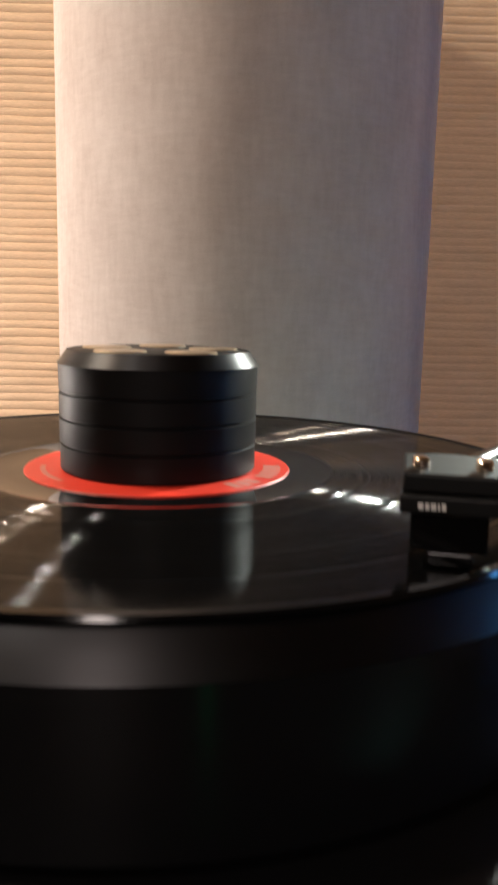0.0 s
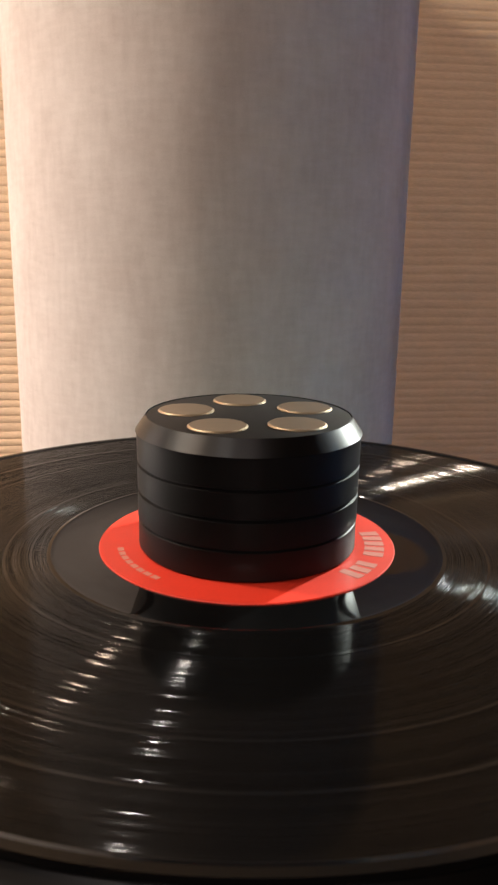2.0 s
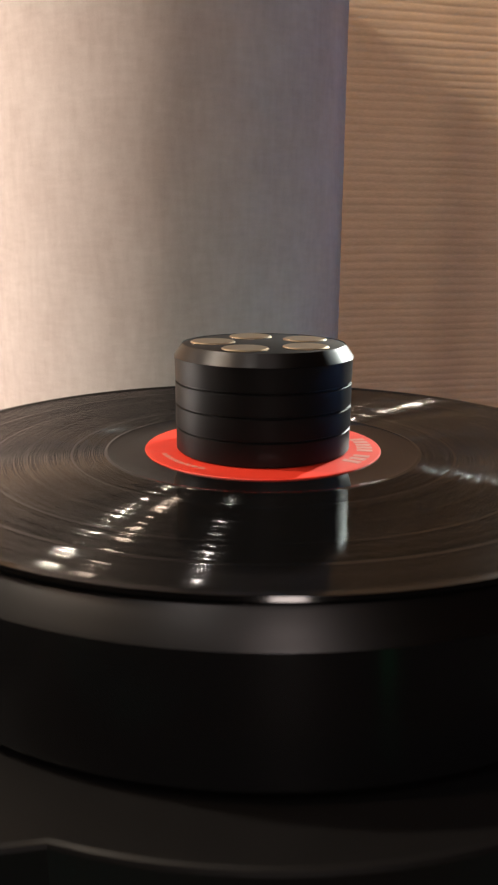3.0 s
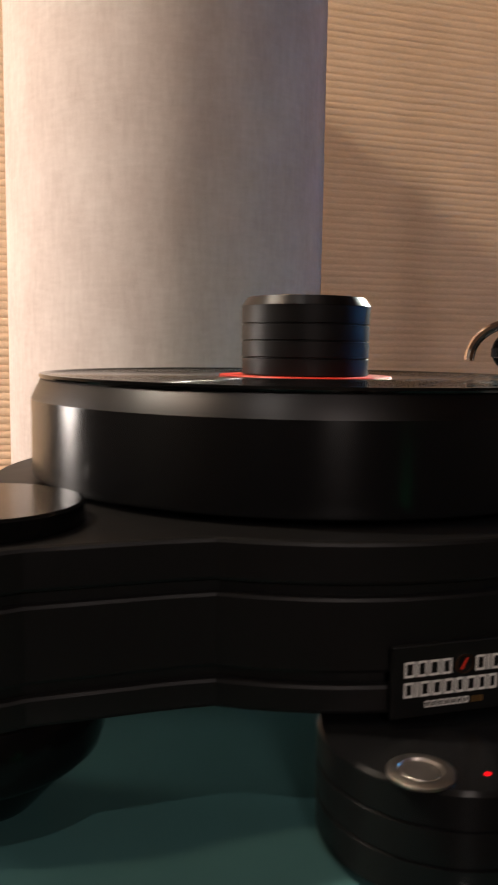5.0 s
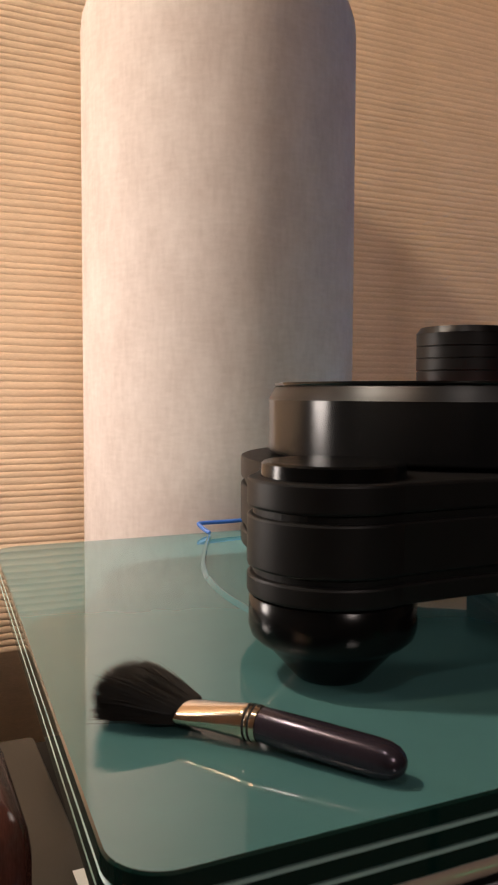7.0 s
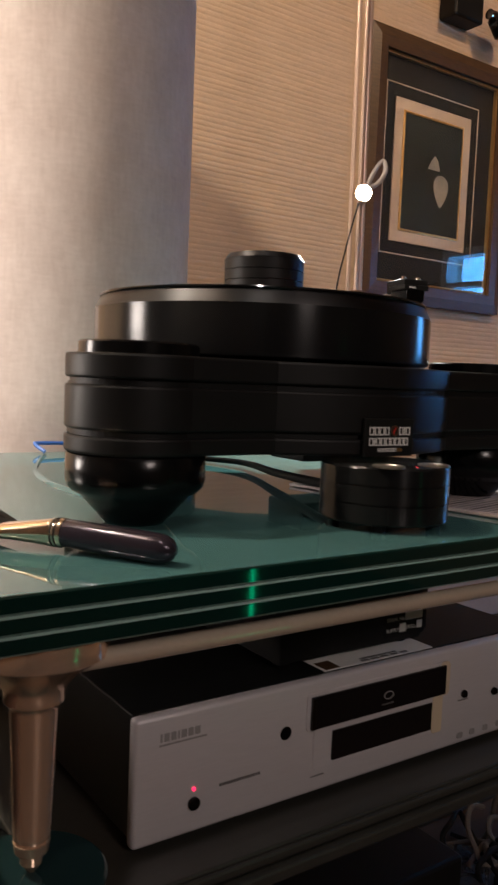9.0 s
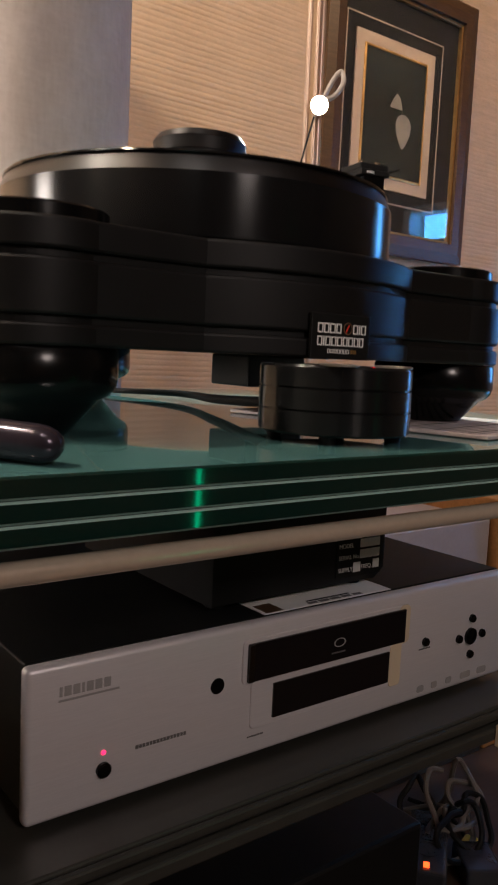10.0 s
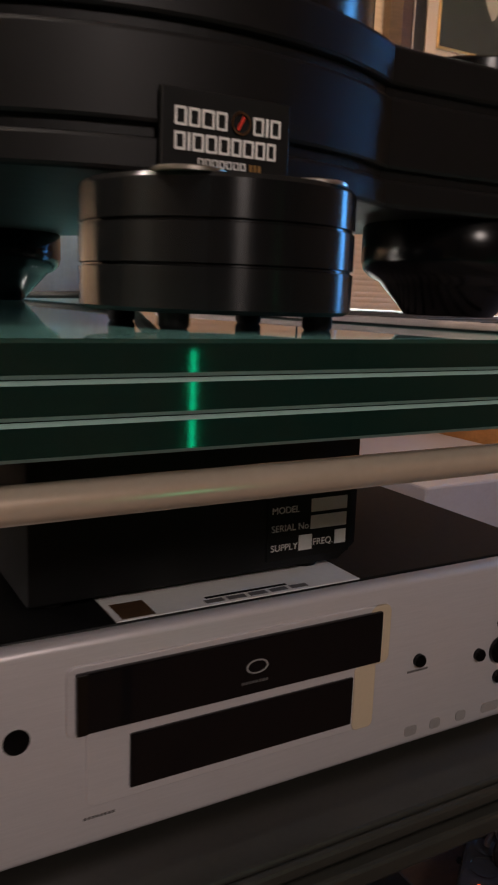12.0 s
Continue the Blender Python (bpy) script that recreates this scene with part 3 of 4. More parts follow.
smooth(part("counterweight", moved(lathe([(0, -0.016), (0.017, -0.016), (0.018, -0.015), (0.018, 0.015), (0.017, 0.016), (0, 0.016)], 40), pose(0.258, 0.170, 0.192, 90, 0, -32)), M_GLOSS, arm))
HS = pose(0.0850, -0.1025, 0.0, 0, 0, -12)
head = part("headshell", moved(block(-0.0125, 0.0125, -0.012, 0.016, 0.1935, 0.1985, 0.0008), HS), M_CASE, arm, "black headshell")
part("shell_neck", moved(block(-0.006, 0.006, 0.010, 0.026, 0.188, 0.197, 0.001), HS), M_CASE, arm)
cart = part("cartridge", moved(block(-0.0100, 0.0085, -0.0135, 0.012, 0.1795, 0.1935, 0.0008), HS), M_GLOSS, arm, "black cartridge with plain white marks")
part("cartridge_flange", moved(block(-0.0130, 0.0120, -0.0145, 0.010, 0.1890, 0.1935, 0.0006), HS), M_CASE, cart)
part("stylus_guard", moved(block(-0.0060, 0.0050, -0.0150, 0.004, 0.1764, 0.1800, 0.0006), HS), M_GLOSS, cart)
part("cartridge_marks", moved(letter_bars([0.0012, 0.0010, 0.0012, 0.0005, 0.0010], 0.0016, 0.0004), HS @ pose(-0.0085, -0.01455, 0.1903)), M_WHITEINK, cart)
for sx in (-0.0082, 0.0072):
    smooth(part("gold_screw", moved(lathe([(0, 0.1985), (0.0021, 0.1985), (0.0021, 0.2008), (0.0017, 0.2013), (0, 0.2013)], 20, sx, -0.004), HS), M_FERRULE, head, "gold hexagonal screw"))
smooth(part("finger_lift", tube([HS @ Vector((0.012, 0.0, 0.196)), HS @ Vector((0.020, -0.002, 0.1965)), HS @ Vector((0.028, -0.004, 0.199))], 0.0009, 8), M_RUBBER, arm))
for i in range(4):
    smooth(part("lead_wire", tube([HS @ Vector((0.004 + 0.002 * i, 0.010, 0.186 + 0.001 * (i % 2))), HS @ Vector((0.013 + 0.002 * i, 0.015, 0.188)), HS @ Vector((0.012, 0.022, 0.192))], 0.0006, 6), M_CHROME, cart))

# motor controller
ctl = base("motor_controller", -0.0067, -0.1792, 0, "round black motor controller with two steel buttons on the glass", "controller")
CX, CY = -0.0067, -0.1792
prof = [(0, 0.0052), (0.0466, 0.0052), (0.0486, 0.0066)]
for g in (0.0200, 0.0335):
    prof += [(0.0488, g - 0.0007), (0.0478, g - 0.0003), (0.0478, g + 0.0003), (0.0488, g + 0.0007)]
prof += [(0.0488, 0.0458), (0.0476, 0.0474), (0, 0.0474)]
smooth(part("controller_body", lathe(prof, 128, CX, CY), M_RIM, ctl, "dark turned metal body"), 30)
for w in (42, 132, 222, 312):
    fx, fy = CX + 0.038 * math.cos(radians(w)), CY + 0.038 * math.sin(radians(w))
    smooth(part("foot", lathe([(0, 0), (0.0044, 0), (0.0052, 0.0012), (0.0052, 0.0054), (0, 0.0054)], 24, fx, fy), M_RUBBER, ctl))
for bx, by in ((-0.0330, -0.2095), (0.0105, -0.2125)):
    smooth(part("steel_button", lathe([(0, 0.0483), (0.0066, 0.0483), (0.0070, 0.0479), (0.0074, 0.0479), (0.0080, 0.0488), (0.0112, 0.0486), (0.0118, 0.0482), (0.0118, 0.0472), (0, 0.0472)], 48, bx, by), M_STEEL, ctl, "round steel push button"))
smooth(part("indicator", lathe([(0, 0.0476), (0.0011, 0.04755), (0.0013, 0.0472)], 20, -0.0110, -0.2160), M_DEEPRED, ctl, "glowing red indicator"))

# ---------------------------------------------------------------- brush
brush = base("cleaning_brush", -0.25, -0.18, 0, "record brush with black bristles, gold ferrule and plum handle", "brush")
B0, B1 = Vector((-0.2195, -0.2350, 0.0088)), Vector((-0.2600, -0.1772, 0.0116))
ax = (B1 - B0).normalized()
HBASE = Matrix.Translation(B0) @ ax.to_track_quat("Z", "Y").to_matrix().to_4x4()
HL = (B1 - B0).length
smooth(part("handle", moved(lathe([(0, -0.001), (0.0025, -0.0006), (0.0050, 0.0010), (0.0070, 0.0036), (0.0083, 0.0075), (0.0087, 0.0125), (0.0087, 0.035), (0.0083, HL - 0.001), (0.0080, HL), (0, HL)], 48), HBASE), M_HANDLE, brush, "dark plum lacquered handle"), 60)
ferr = []
for z, rx, rz in ((HL, 0.0085, 0.0085), (HL + 0.0025, 0.0089, 0.0089), (HL + 0.0035, 0.0082, 0.0082), (HL + 0.0050, 0.0089, 0.0089), (HL + 0.0062, 0.0082, 0.0082), (HL + 0.0078, 0.0088, 0.0088),
                  (HL + 0.0095, 0.0087, 0.0084), (HL + 0.021, 0.0098, 0.0070), (HL + 0.035, 0.0116, 0.0054), (HL + 0.0460, 0.0130, 0.0046)):
    ferr.append((z, rx, rz))
SIDE = ax.cross(Vector((0, 0, 1))).normalized()


def oval_sweep(rows, seg=32, drop=0.0):
    bm = bmesh.new()
    rings = []
    for z, rx, rz in rows:
        c = B0 + ax * z + Vector((0, 0, -drop * max(0.0, z - HL) / 0.04))
        rings.append([bm.verts.new(c + SIDE * (rx * math.cos(2 * math.pi * k / seg)) + Vector((0, 0, rz * math.sin(2 * math.pi * k / seg)))) for k in range(seg)])
    for a, b in zip(rings, rings[1:]):
        for k in range(seg):
            bm.faces.new((a[k], a[(k + 1) % seg], b[(k + 1) % seg], b[k]))
    bm.faces.new(rings[0][::-1])
    bm.faces.new(rings[-1])
    return bm


for z in (HL + 0.0035, HL + 0.0062):
    smooth(part("ferrule_groove", oval_sweep([(z - 0.0006, 0.0083, 0.0083), (z - 0.0005, 0.0086, 0.0086), (z + 0.0005, 0.0086, 0.0086), (z + 0.0006, 0.0083, 0.0083)], 40, 0.004), M_RUBBER, brush))
smooth(part("ferrule", oval_sweep(ferr, 40, 0.004), M_FERRULE, brush, "polished gold flattened ferrule"), 40)


def bristles():
    """Fan of fine hairs, each a thin three-sided spike."""
    bm = bmesh.new()
    rnd = random.Random(5)
    root = B0 + ax * (HL + 0.043) + Vector((0, 0, -0.0040))
    for i in range(12000):
        u, v = rnd.uniform(-1, 1), rnd.uniform(-1, 1)
        if v * v > 1 - 0.6 * u * u:
            continue
        a = root + SIDE * (0.0128 * u) + Vector((0, 0, 0.0042 * v))
        s = (u + 1) / 2
        reach = 0.0370 + 0.0110 * math.sin(math.pi * min(1.0, s * 0.75 + 0.10))
        side = -0.0250 + 0.0480 * s
        tip = root + ax * (reach * rnd.uniform(0.84, 1.06)) + SIDE * (side * rnd.uniform(0.93, 1.02) + rnd.gauss(0, 0.0023)) + Vector((0, 0, 0.0110 * v + 0.0020 + rnd.gauss(0, 0.0010)))
        tip.z = max(tip.z, 0.0006)
        d = (tip - a).normalized()
        s = d.orthogonal().normalized() * 0.00024
        t = d.cross(s)
        mid = a.lerp(tip, 0.6) + Vector((rnd.gauss(0, 0.0005), rnd.gauss(0, 0.0005), 0.0008 + rnd.gauss(0, 0.0004)))
        r0 = [bm.verts.new(a + s), bm.verts.new(a - 0.5 * s + 0.87 * t), bm.verts.new(a - 0.5 * s - 0.87 * t)]
        r1 = [bm.verts.new(mid + s), bm.verts.new(mid - 0.5 * s + 0.87 * t), bm.verts.new(mid - 0.5 * s - 0.87 * t)]
        e = bm.verts.new(tip)
        for k in range(3):
            j = (k + 1) % 3
            bm.faces.new((r0[k], r0[j], r1[j], r1[k]))
            bm.faces.new((r1[k], r1[j], e))
    return bm


part("bristles", bristles(), M_HAIR, brush, "fan of fine black bristles")

# ---------------------------------------------------------------- disc player
PX0, PX1, PY, PZ0, PZ1 = -0.203, 0.227, -0.1616, -0.2120, -0.1212
player = base("disc_player", 0.012, 0.0, -0.216, "silver-fronted disc player with black case on the dark shelf", "disc player")
part("case", block(PX0 + 0.003, PX1 - 0.003, PY + 0.010, PY + 0.330, PZ0 + 0.003, PZ1 - 0.0004, 0.0012), M_CASE, player, "black sheet metal case")
face = part("front_panel", block(PX0, PX1, PY, PY + 0.0098, PZ0, PZ1, 0.0036, 3), M_SILVER, player, "thick brushed silver front panel")
smooth(face, 30)
for fx in (PX0 + 0.04, PX1 - 0.04):
    for fy in (PY + 0.04, PY + 0.29):
        smooth(part("foot", lathe([(0, -0.216), (0.016, -0.216), (0.017, PZ0 + 0.0032), (0, PZ0 + 0.0032)], 24, fx, fy), M_RUBBER, player))


def xz_plate(outline, y0, y1, r=0.0):
    """A plate standing in the x-z plane."""
    return moved(prism(outline, 0, y0 - y1 if y0 > y1 else y1 - y0, r), Matrix.Translation((0, max(y0, y1), 0)) @ pose(0, 0, 0, 90, 0, 0))


part("bezel", xz_plate(rounded(-0.058, 0.1015, -0.1615, -0.1315, 0.004, 5), PY - 0.0012, PY + 0.002, 0.0006), M_SILVER, player)
part("bezel_cheek", xz_plate(rounded(0.0890, 0.1015, -0.1615, -0.1315, 0.004, 5), PY - 0.0015, PY + 0.002, 0.0005), M_CREAM, player, "cream recessed bezel")
part("bezel", xz_plate(rounded(-0.050, 0.0935, -0.1935, -0.1600, 0.004, 5), PY - 0.0009, PY + 0.002, 0.0005), M_SILVER, player)
part("bezel_cheek", xz_plate(rounded(0.0815, 0.0940, -0.1935, -0.1600, 0.003, 5), PY - 0.0014, PY + 0.002, 0.0005), M_CREAM, player, "cream recessed bezel")
part("disc_tray", block(-0.0545, 0.0955, PY - 0.0030, PY + 0.001, -0.1600, -0.1342, 0.0008), M_SMOKE, player, "glossy black disc tray front")
part("tray_edge", block(-0.0545, -0.0500, PY - 0.0036, PY - 0.0026, -0.1598, -0.1345, 0.0003), M_BEVEL, player)
part("display", block(-0.0318, 0.0803, PY - 0.0022, PY + 0.001, -0.1890, -0.1650, 0.0005), M_SMOKE, player, "smoked display window")
lens_mark = moved(lathe([(0.0027, -0.0002), (0.0033, -0.0002), (0.0033, 0.0002), (0.0027, 0.0002), (0.0027, -0.0002)], 24), pose(0.0260, PY - 0.0033, -0.1470, 90, 0, 0))
for v in lens_mark.verts:
    v.co.x = 0.0260 + (v.co.x - 0.0260) * 1.7
part("tray_mark", lens_mark, M_FORMAT, player)
part("tray_mark", moved(letter_bars([0.0012] * 8, 0.0011, 0.0005), pose(0.0185, PY - 0.0031, -0.1545)), M_PRINT, player)


def knob(name, x, z, r, mat, depth=0.0022, label=""):
    prof = [(0, -depth), (r * 0.8, -depth), (r, -depth * 0.7), (r, 0.0005), (r * 1.12, 0.0005), (r * 1.12, 0.0015), (0, 0.0015)]
    b = moved(lathe([(a, -c) for a, c in prof], 32), pose(x, PY, z, 90, 0, 0))
    return smooth(part(name, b, mat, player, label))


knob("sensor", -0.0770, -0.1575, 0.0052, M_GLOSS, 0.0006, "round black remote sensor")
knob("power_button", -0.1560, -0.1900, 0.0046, M_GLOSS, 0.0030, "round black power button")
knob("power_light", -0.1560, -0.1797, 0.0014, M_REDLED, 0.0006, "glowing red standby light")
knob("eject_button", 0.1222, -0.1655, 0.0034, M_GLOSS, 0.0030)
knob("pin_hole", -0.0468, -0.1880, 0.0012, M_GLOSS, 0.0004)
for bx, bz, br in ((0.1790, -0.1710, 0.0070), (0.1640, -0.1710, 0.0034), (0.1940, -0.1710, 0.0034), (0.1797, -0.1560, 0.0034), (0.1797, -0.1865, 0.0034)):
    knob("control_button", bx, bz, br, M_GLOSS, 0.0030, "round black control button")
x0 = -0.1838
for w in (0.0016, 0.0042, 0.0040, 0.0016, 0.0042, 0.0042, 0.0042):
    part("maker_mark", block(x0, x0 + w, PY - 0.0004, PY, -0.1402, -0.1345), M_FORMAT, player)
    x0 += w + 0.0012
part("maker_mark", block(-0.1845, -0.1470, PY - 0.0004, PY, -0.1432, -0.1420), M_FORMAT, player)
part("panel_marks", moved(letter_bars([0.0020, 0.0016, 0.0018] * 5, 0.0022, 0.0006), pose(-0.1350, PY, -0.1835)), M_PRINT, player)
part("panel_marks", moved(letter_bars([0.0012] * 8, 0.0010, 0.0005), pose(-0.0510, PY, -0.1990)), M_PRINT, player)
part("panel_marks", moved(letter_bars([0.0012] * 8, 0.0010, 0.0005), pose(0.1155, PY, -0.1715)), M_PRINT, player)
for i, (w, x) in enumerate(((0.008, 0.1165), (0.007, 0.1335), (0.007, 0.1515), (0.013, 0.1700), (0.012, 0.1920))):
    part("format_mark", xz_plate(rounded(x, x + w, -0.2065, -0.2010, 0.0018, 4), PY - 0.0003, PY), M_FORMAT, player)

# power supply box on the player, and the card under it
psu = base("power_supply", 0.02, -0.03, -0.1212, "plain black metal power supply box on the disc player", "power supply")
BX0, BX1, BY = -0.0650, 0.0985, -0.1350
outline = [(BX0, -0.1165), (BX1 - 0.010, -0.1165), (BX1, -0.1090), (BX1, -0.0500), (BX0, -0.0500)]
smooth(part("housing", xz_plate(outline, BY, BY + 0.19, 0.0012), M_CASE, psu), 30)
for fx in (BX0 + 0.012, BX1 - 0.022):
    for fy in (BY + 0.014, BY + 0.17):
        smooth(part("foot", lathe([(0, -0.1205), (0.007, -0.1205), (0.0075, -0.1162), (0, -0.1162)], 20, fx, fy), M_RUBBER, psu))
part("rating_plate", block(0.0465, 0.0940, BY - 0.0005, BY, -0.1120, -0.0815), M_CASE, psu)
yb = BY - 0.0006
for words, x, z, s in (("MODEL", 0.0485, -0.0892, 0.0046), ("SERIAL No", 0.0485, -0.0980, 0.0046), ("SUPPLY", 0.0485, -0.1075, 0.0046), ("FREQ.", 0.0722, -0.1068, 0.0046)):
    part("rating_words", moved(lettering(words, s), pose(x, yb, z)), M_WHITEINK, psu)
for x0, x1, z0, z1 in ((0.0705, 0.0915, -0.0900, -0.0835), (0.0705, 0.0915, -0.0985, -0.0918), (0.0640, 0.0715, -0.1085, -0.1010), (0.0850, 0.0915, -0.1075, -0.1005)):
    part("blank_field", block(x0, x1, yb - 0.0004, yb, z0, z1), M_WHITE, psu)
card = part("paper_card", block(-0.034, 0.089, -0.1525, -0.080, -0.1211, -0.1206), M_WHITE)
tagged(card, "white printed card lying under the power supply box", "card")
part("card_mark", block(-0.031, -0.016, -0.1512, -0.135, -0.12055, -0.12045), M_WOODFRAME, card)
for k in range(5):
    part("card_mark", block(0.008 + 0.011 * k, 0.017 + 0.011 * k, -0.1505, -0.1468, -0.12055, -0.12045), M_PRINT, card)
part("card_mark", block(0.010, 0.052, -0.1455, -0.1435, -0.12055, -0.12045), M_NAVY, card)

# ---------------------------------------------------------------- things on the glass
bl = smooth(part("blue_cable", tube([(-0.012, 0.392, 0.011), (-0.045, 0.388, 0.0112), (-0.074, 0.385, 0.0118), (-0.079, 0.381, 0.011), (-0.076, 0.374, 0.0065), (-0.0715, 0.366, 0.0028)], 0.0025, 10, 8), M_BLUE))
tagged(bl, "bright blue cable lying at the back of the glass", "cable")
# inlay on the opaque glass; its teal imitates a cable seen through
smooth(part("cable_inlay", tube([(-0.070, 0.372, 0.0004), (-0.110, 0.285, 0.0004), (-0.148, 0.190, 0.0004), (-0.166, 0.110, 0.0004), (-0.168, 0.040, 0.0004), (-0.160, 0.000, 0.0004)], 0.0040, 8, 8, 0.15), M_CABLEINLAY, bl, "flat teal inlay in the glass top, coloured like a cable showing through"))
bk = smooth(part("black_cable", tube([(-0.040, 0.330, 0.003), (0.030, 0.300, 0.003), (0.090, 0.170, 0.007), (0.055, 0.040, 0.010), (0.018, -0.080, 0.016), (0.006, -0.128, 0.016)], [0.0028, 0.0028, 0.0034, 0.0042, 0.0042, 0.0038], 10, 10), M_RUBBER))
tagged(bk, "black power cable running under the turntable", "cable")
mag = part("magazine", moved(block(-0.085, 0.085, -0.120, 0.120, 0.0, 0.0030, 0.0008), pose(0.160, -0.085, 0.0005, 0, 0, 12)), M_PAPER)
tagged(mag, "printed magazine lying on the glass beside the controller", "magazine")
rnd = random.Random(3)
for k in range(34):
    y0 = 0.110 - 0.0066 * k
    part("text_line", moved(block(-0.078, -0.078 + rnd.uniform(0.06, 0.15), y0 - 0.0022, y0, 0.0030, 0.0032), pose(0.160, -0.085, 0.0005, 0, 0, 12)), M_PRINT if k % 4 else M_NAVY, mag)

# ---------------------------------------------------------------- lamp with rods
LX, LY = 0.372, 0.285
lamp = base("rod_lamp", LX, LY, -0.75, "slim floor lamp of parallel metal rods with a lit spotlight", "lamp")
for dx, dy, r in ((-0.0125, 0.004, 0.0036), (-0.0040, -0.002, 0.0030), (0.0062, 0.003, 0.0046)):
    smooth(part("rod", tube([(LX + 0.014 + dx, LY + dy, -0.74), (LX - 0.002 + dx * 1.1, LY + dy, 0.35), (LX - 0.012 + dx * 0.8, LY + dy, 1.60)], r, 14), M_ROD, lamp, "pale satin metal rod"))
smooth(part("lamp_foot", lathe([(0, -0.75), (0.10, -0.75), (0.10, -0.738), (0.095, -0.735), (0, -0.735)], 48, LX + 0.014, LY), M_BEVEL, lamp))
smooth(part("gooseneck", tube([(LX + 0.004, LY - 0.004, 0.392), (LX + 0.016, LY - 0.010, 0.420), (LX + 0.026, LY - 0.014, 0.432), (LX + 0.026, LY - 0.020, 0.418), (LX + 0.012, LY - 0.022, 0.398), (LX - 0.008, LY - 0.020, 0.385)], 0.0034, 12), M_CORD, lamp))
EYE = Vector((LX - 0.0145, LY - 0.020, 0.379))
SPOT = Matrix.Translation(EYE) @ (Vector((-0.75, -0.65, -0.25))).to_track_quat("Z", "Y").to_matrix().to_4x4()
spot = smooth(part("spot_head", moved(lathe([(0, -0.022), (0.007, -0.022), (0.011, -0.016), (0.0125, 0.0), (0.0115, 0.001), (0.0105, -0.001)], 32), SPOT), M_CHROME, lamp, "small round spotlight head"))
smooth(part("bulb", moved(lathe([(0, 0.0015), (0.006, 0.0008), (0.0105, -0.001)], 32), SPOT), M_LED, spot, "glowing white light"))
smooth(part("lamp_lead", tube([(LX - 0.016, LY - 0.012, 0.366), (LX - 0.026, LY, 0.300), (LX - 0.038, LY + 0.004, 0.220), (LX - 0.040, LY, 0.05), (LX - 0.02, LY + 0.02, -0.70)], 0.0012, 8), M_RUBBER, lamp))

# ---------------------------------------------------------------- picture on the wall
pic = base("framed_picture", 1.06, 0.78, 0.305, "framed dark print with navy and beige mats and gilt fillets", "picture")
FX0, FX1, FZ0, FZ1, FY = 0.822, 1.312, 0.300, 0.918, 0.797


def frame_ring(x0, x1, z0, z1, w, y0, y1, mat, name, r=0.0, label=""):
    """Four mitred bars round an opening."""
    bm = bmesh.new()
    o = [(x0, z0), (x1, z0), (x1, z1), (x0, z1)]
    i = [(x0 + w, z0 + w), (x1 - w, z0 + w), (x1 - w, z1 - w), (x0 + w, z1 - w)]
    lay = {}
    for key, pts, y in (("of", o, y0 + r), ("if", i, y0 + r * 0.3), ("ob", o, y1), ("ib", i, y1)):
        lay[key] = [bm.verts.new((x, y, z)) for x, z in pts]
    mid = [((a[0] + b[0]) / 2, (a[1] + b[1]) / 2) for a, b in zip(o, i)]
    lay["m"] = [bm.verts.new((x, y0, z)) for x, z in mid]
    for k in range(4):
        j = (k + 1) % 4
        for a, b in (("of", "m"), ("m", "if"), ("if", "ib"), ("ob", "of"), ("ib", "ob")):
            bm.faces.new((lay[a][k], lay[a][j], lay[b][j], lay[b][k]))
    return part(name, bm, mat, pic, label)


frame_ring(FX0, FX1, FZ0, FZ1, 0.046, FY - 0.026, FY, M_WOODFRAME, "frame", 0.006, "dark stained wooden frame")
frame_ring(FX0 + 0.046, FX1 - 0.046, FZ0 + 0.046, FZ1 - 0.046, 0.007, FY - 0.016, FY, M_GILT, "fillet", 0.002, "gilt inner fillet")
part("mat_board", block(FX0 + 0.050, FX1 - 0.050, FY - 0.006, FY - 0.002, FZ0 + 0.050, FZ1 - 0.050), M_NAVY, pic, "navy mat board")
frame_ring(0.8850, 1.2060, 0.4150, 0.8080, 0.0030, FY - 0.0075, FY - 0.0055, M_BEIGE, "mat_line", 0.0005)
part("inner_mat", block(0.9150, 1.1760, FY - 0.0095, FY - 0.0062, 0.4460, 0.7760), M_BEIGE, pic, "beige mat board")
frame_ring(0.9410, 1.1500, 0.4720, 0.7500, 0.0050, FY - 0.0125, FY - 0.0095, M_GILT, "fillet", 0.0008, "gilt inner fillet")
part("print", block(0.9455, 1.1455, FY - 0.0108, FY - 0.0097, 0.4765, 0.7455), M_DARKART, pic, "dark printed picture with pale shapes")


def flat_shape(pts, y):
    bm = bmesh.new()
    a = [bm.verts.new((x, y, z)) for x, z in pts]
    b = [bm.verts.new((x, y + 0.0006, z)) for x, z in pts]
    bm.faces.new(a)
    for k in range(len(pts)):
        bm.faces.new((a[k], a[(k + 1) % len(pts)], b[(k + 1) % len(pts)], b[k]))
    return bm


def blob(cx, cz, rx, rz, tip):
    return [(cx + rx * math.cos(w) * (1 - 0.6 * max(0, -math.sin(w)) ** 2), cz + rz * math.sin(w) * (tip if math.sin(w) < 0 else 1)) for w in [2 * math.pi * k / 28 for k in range(28)]]


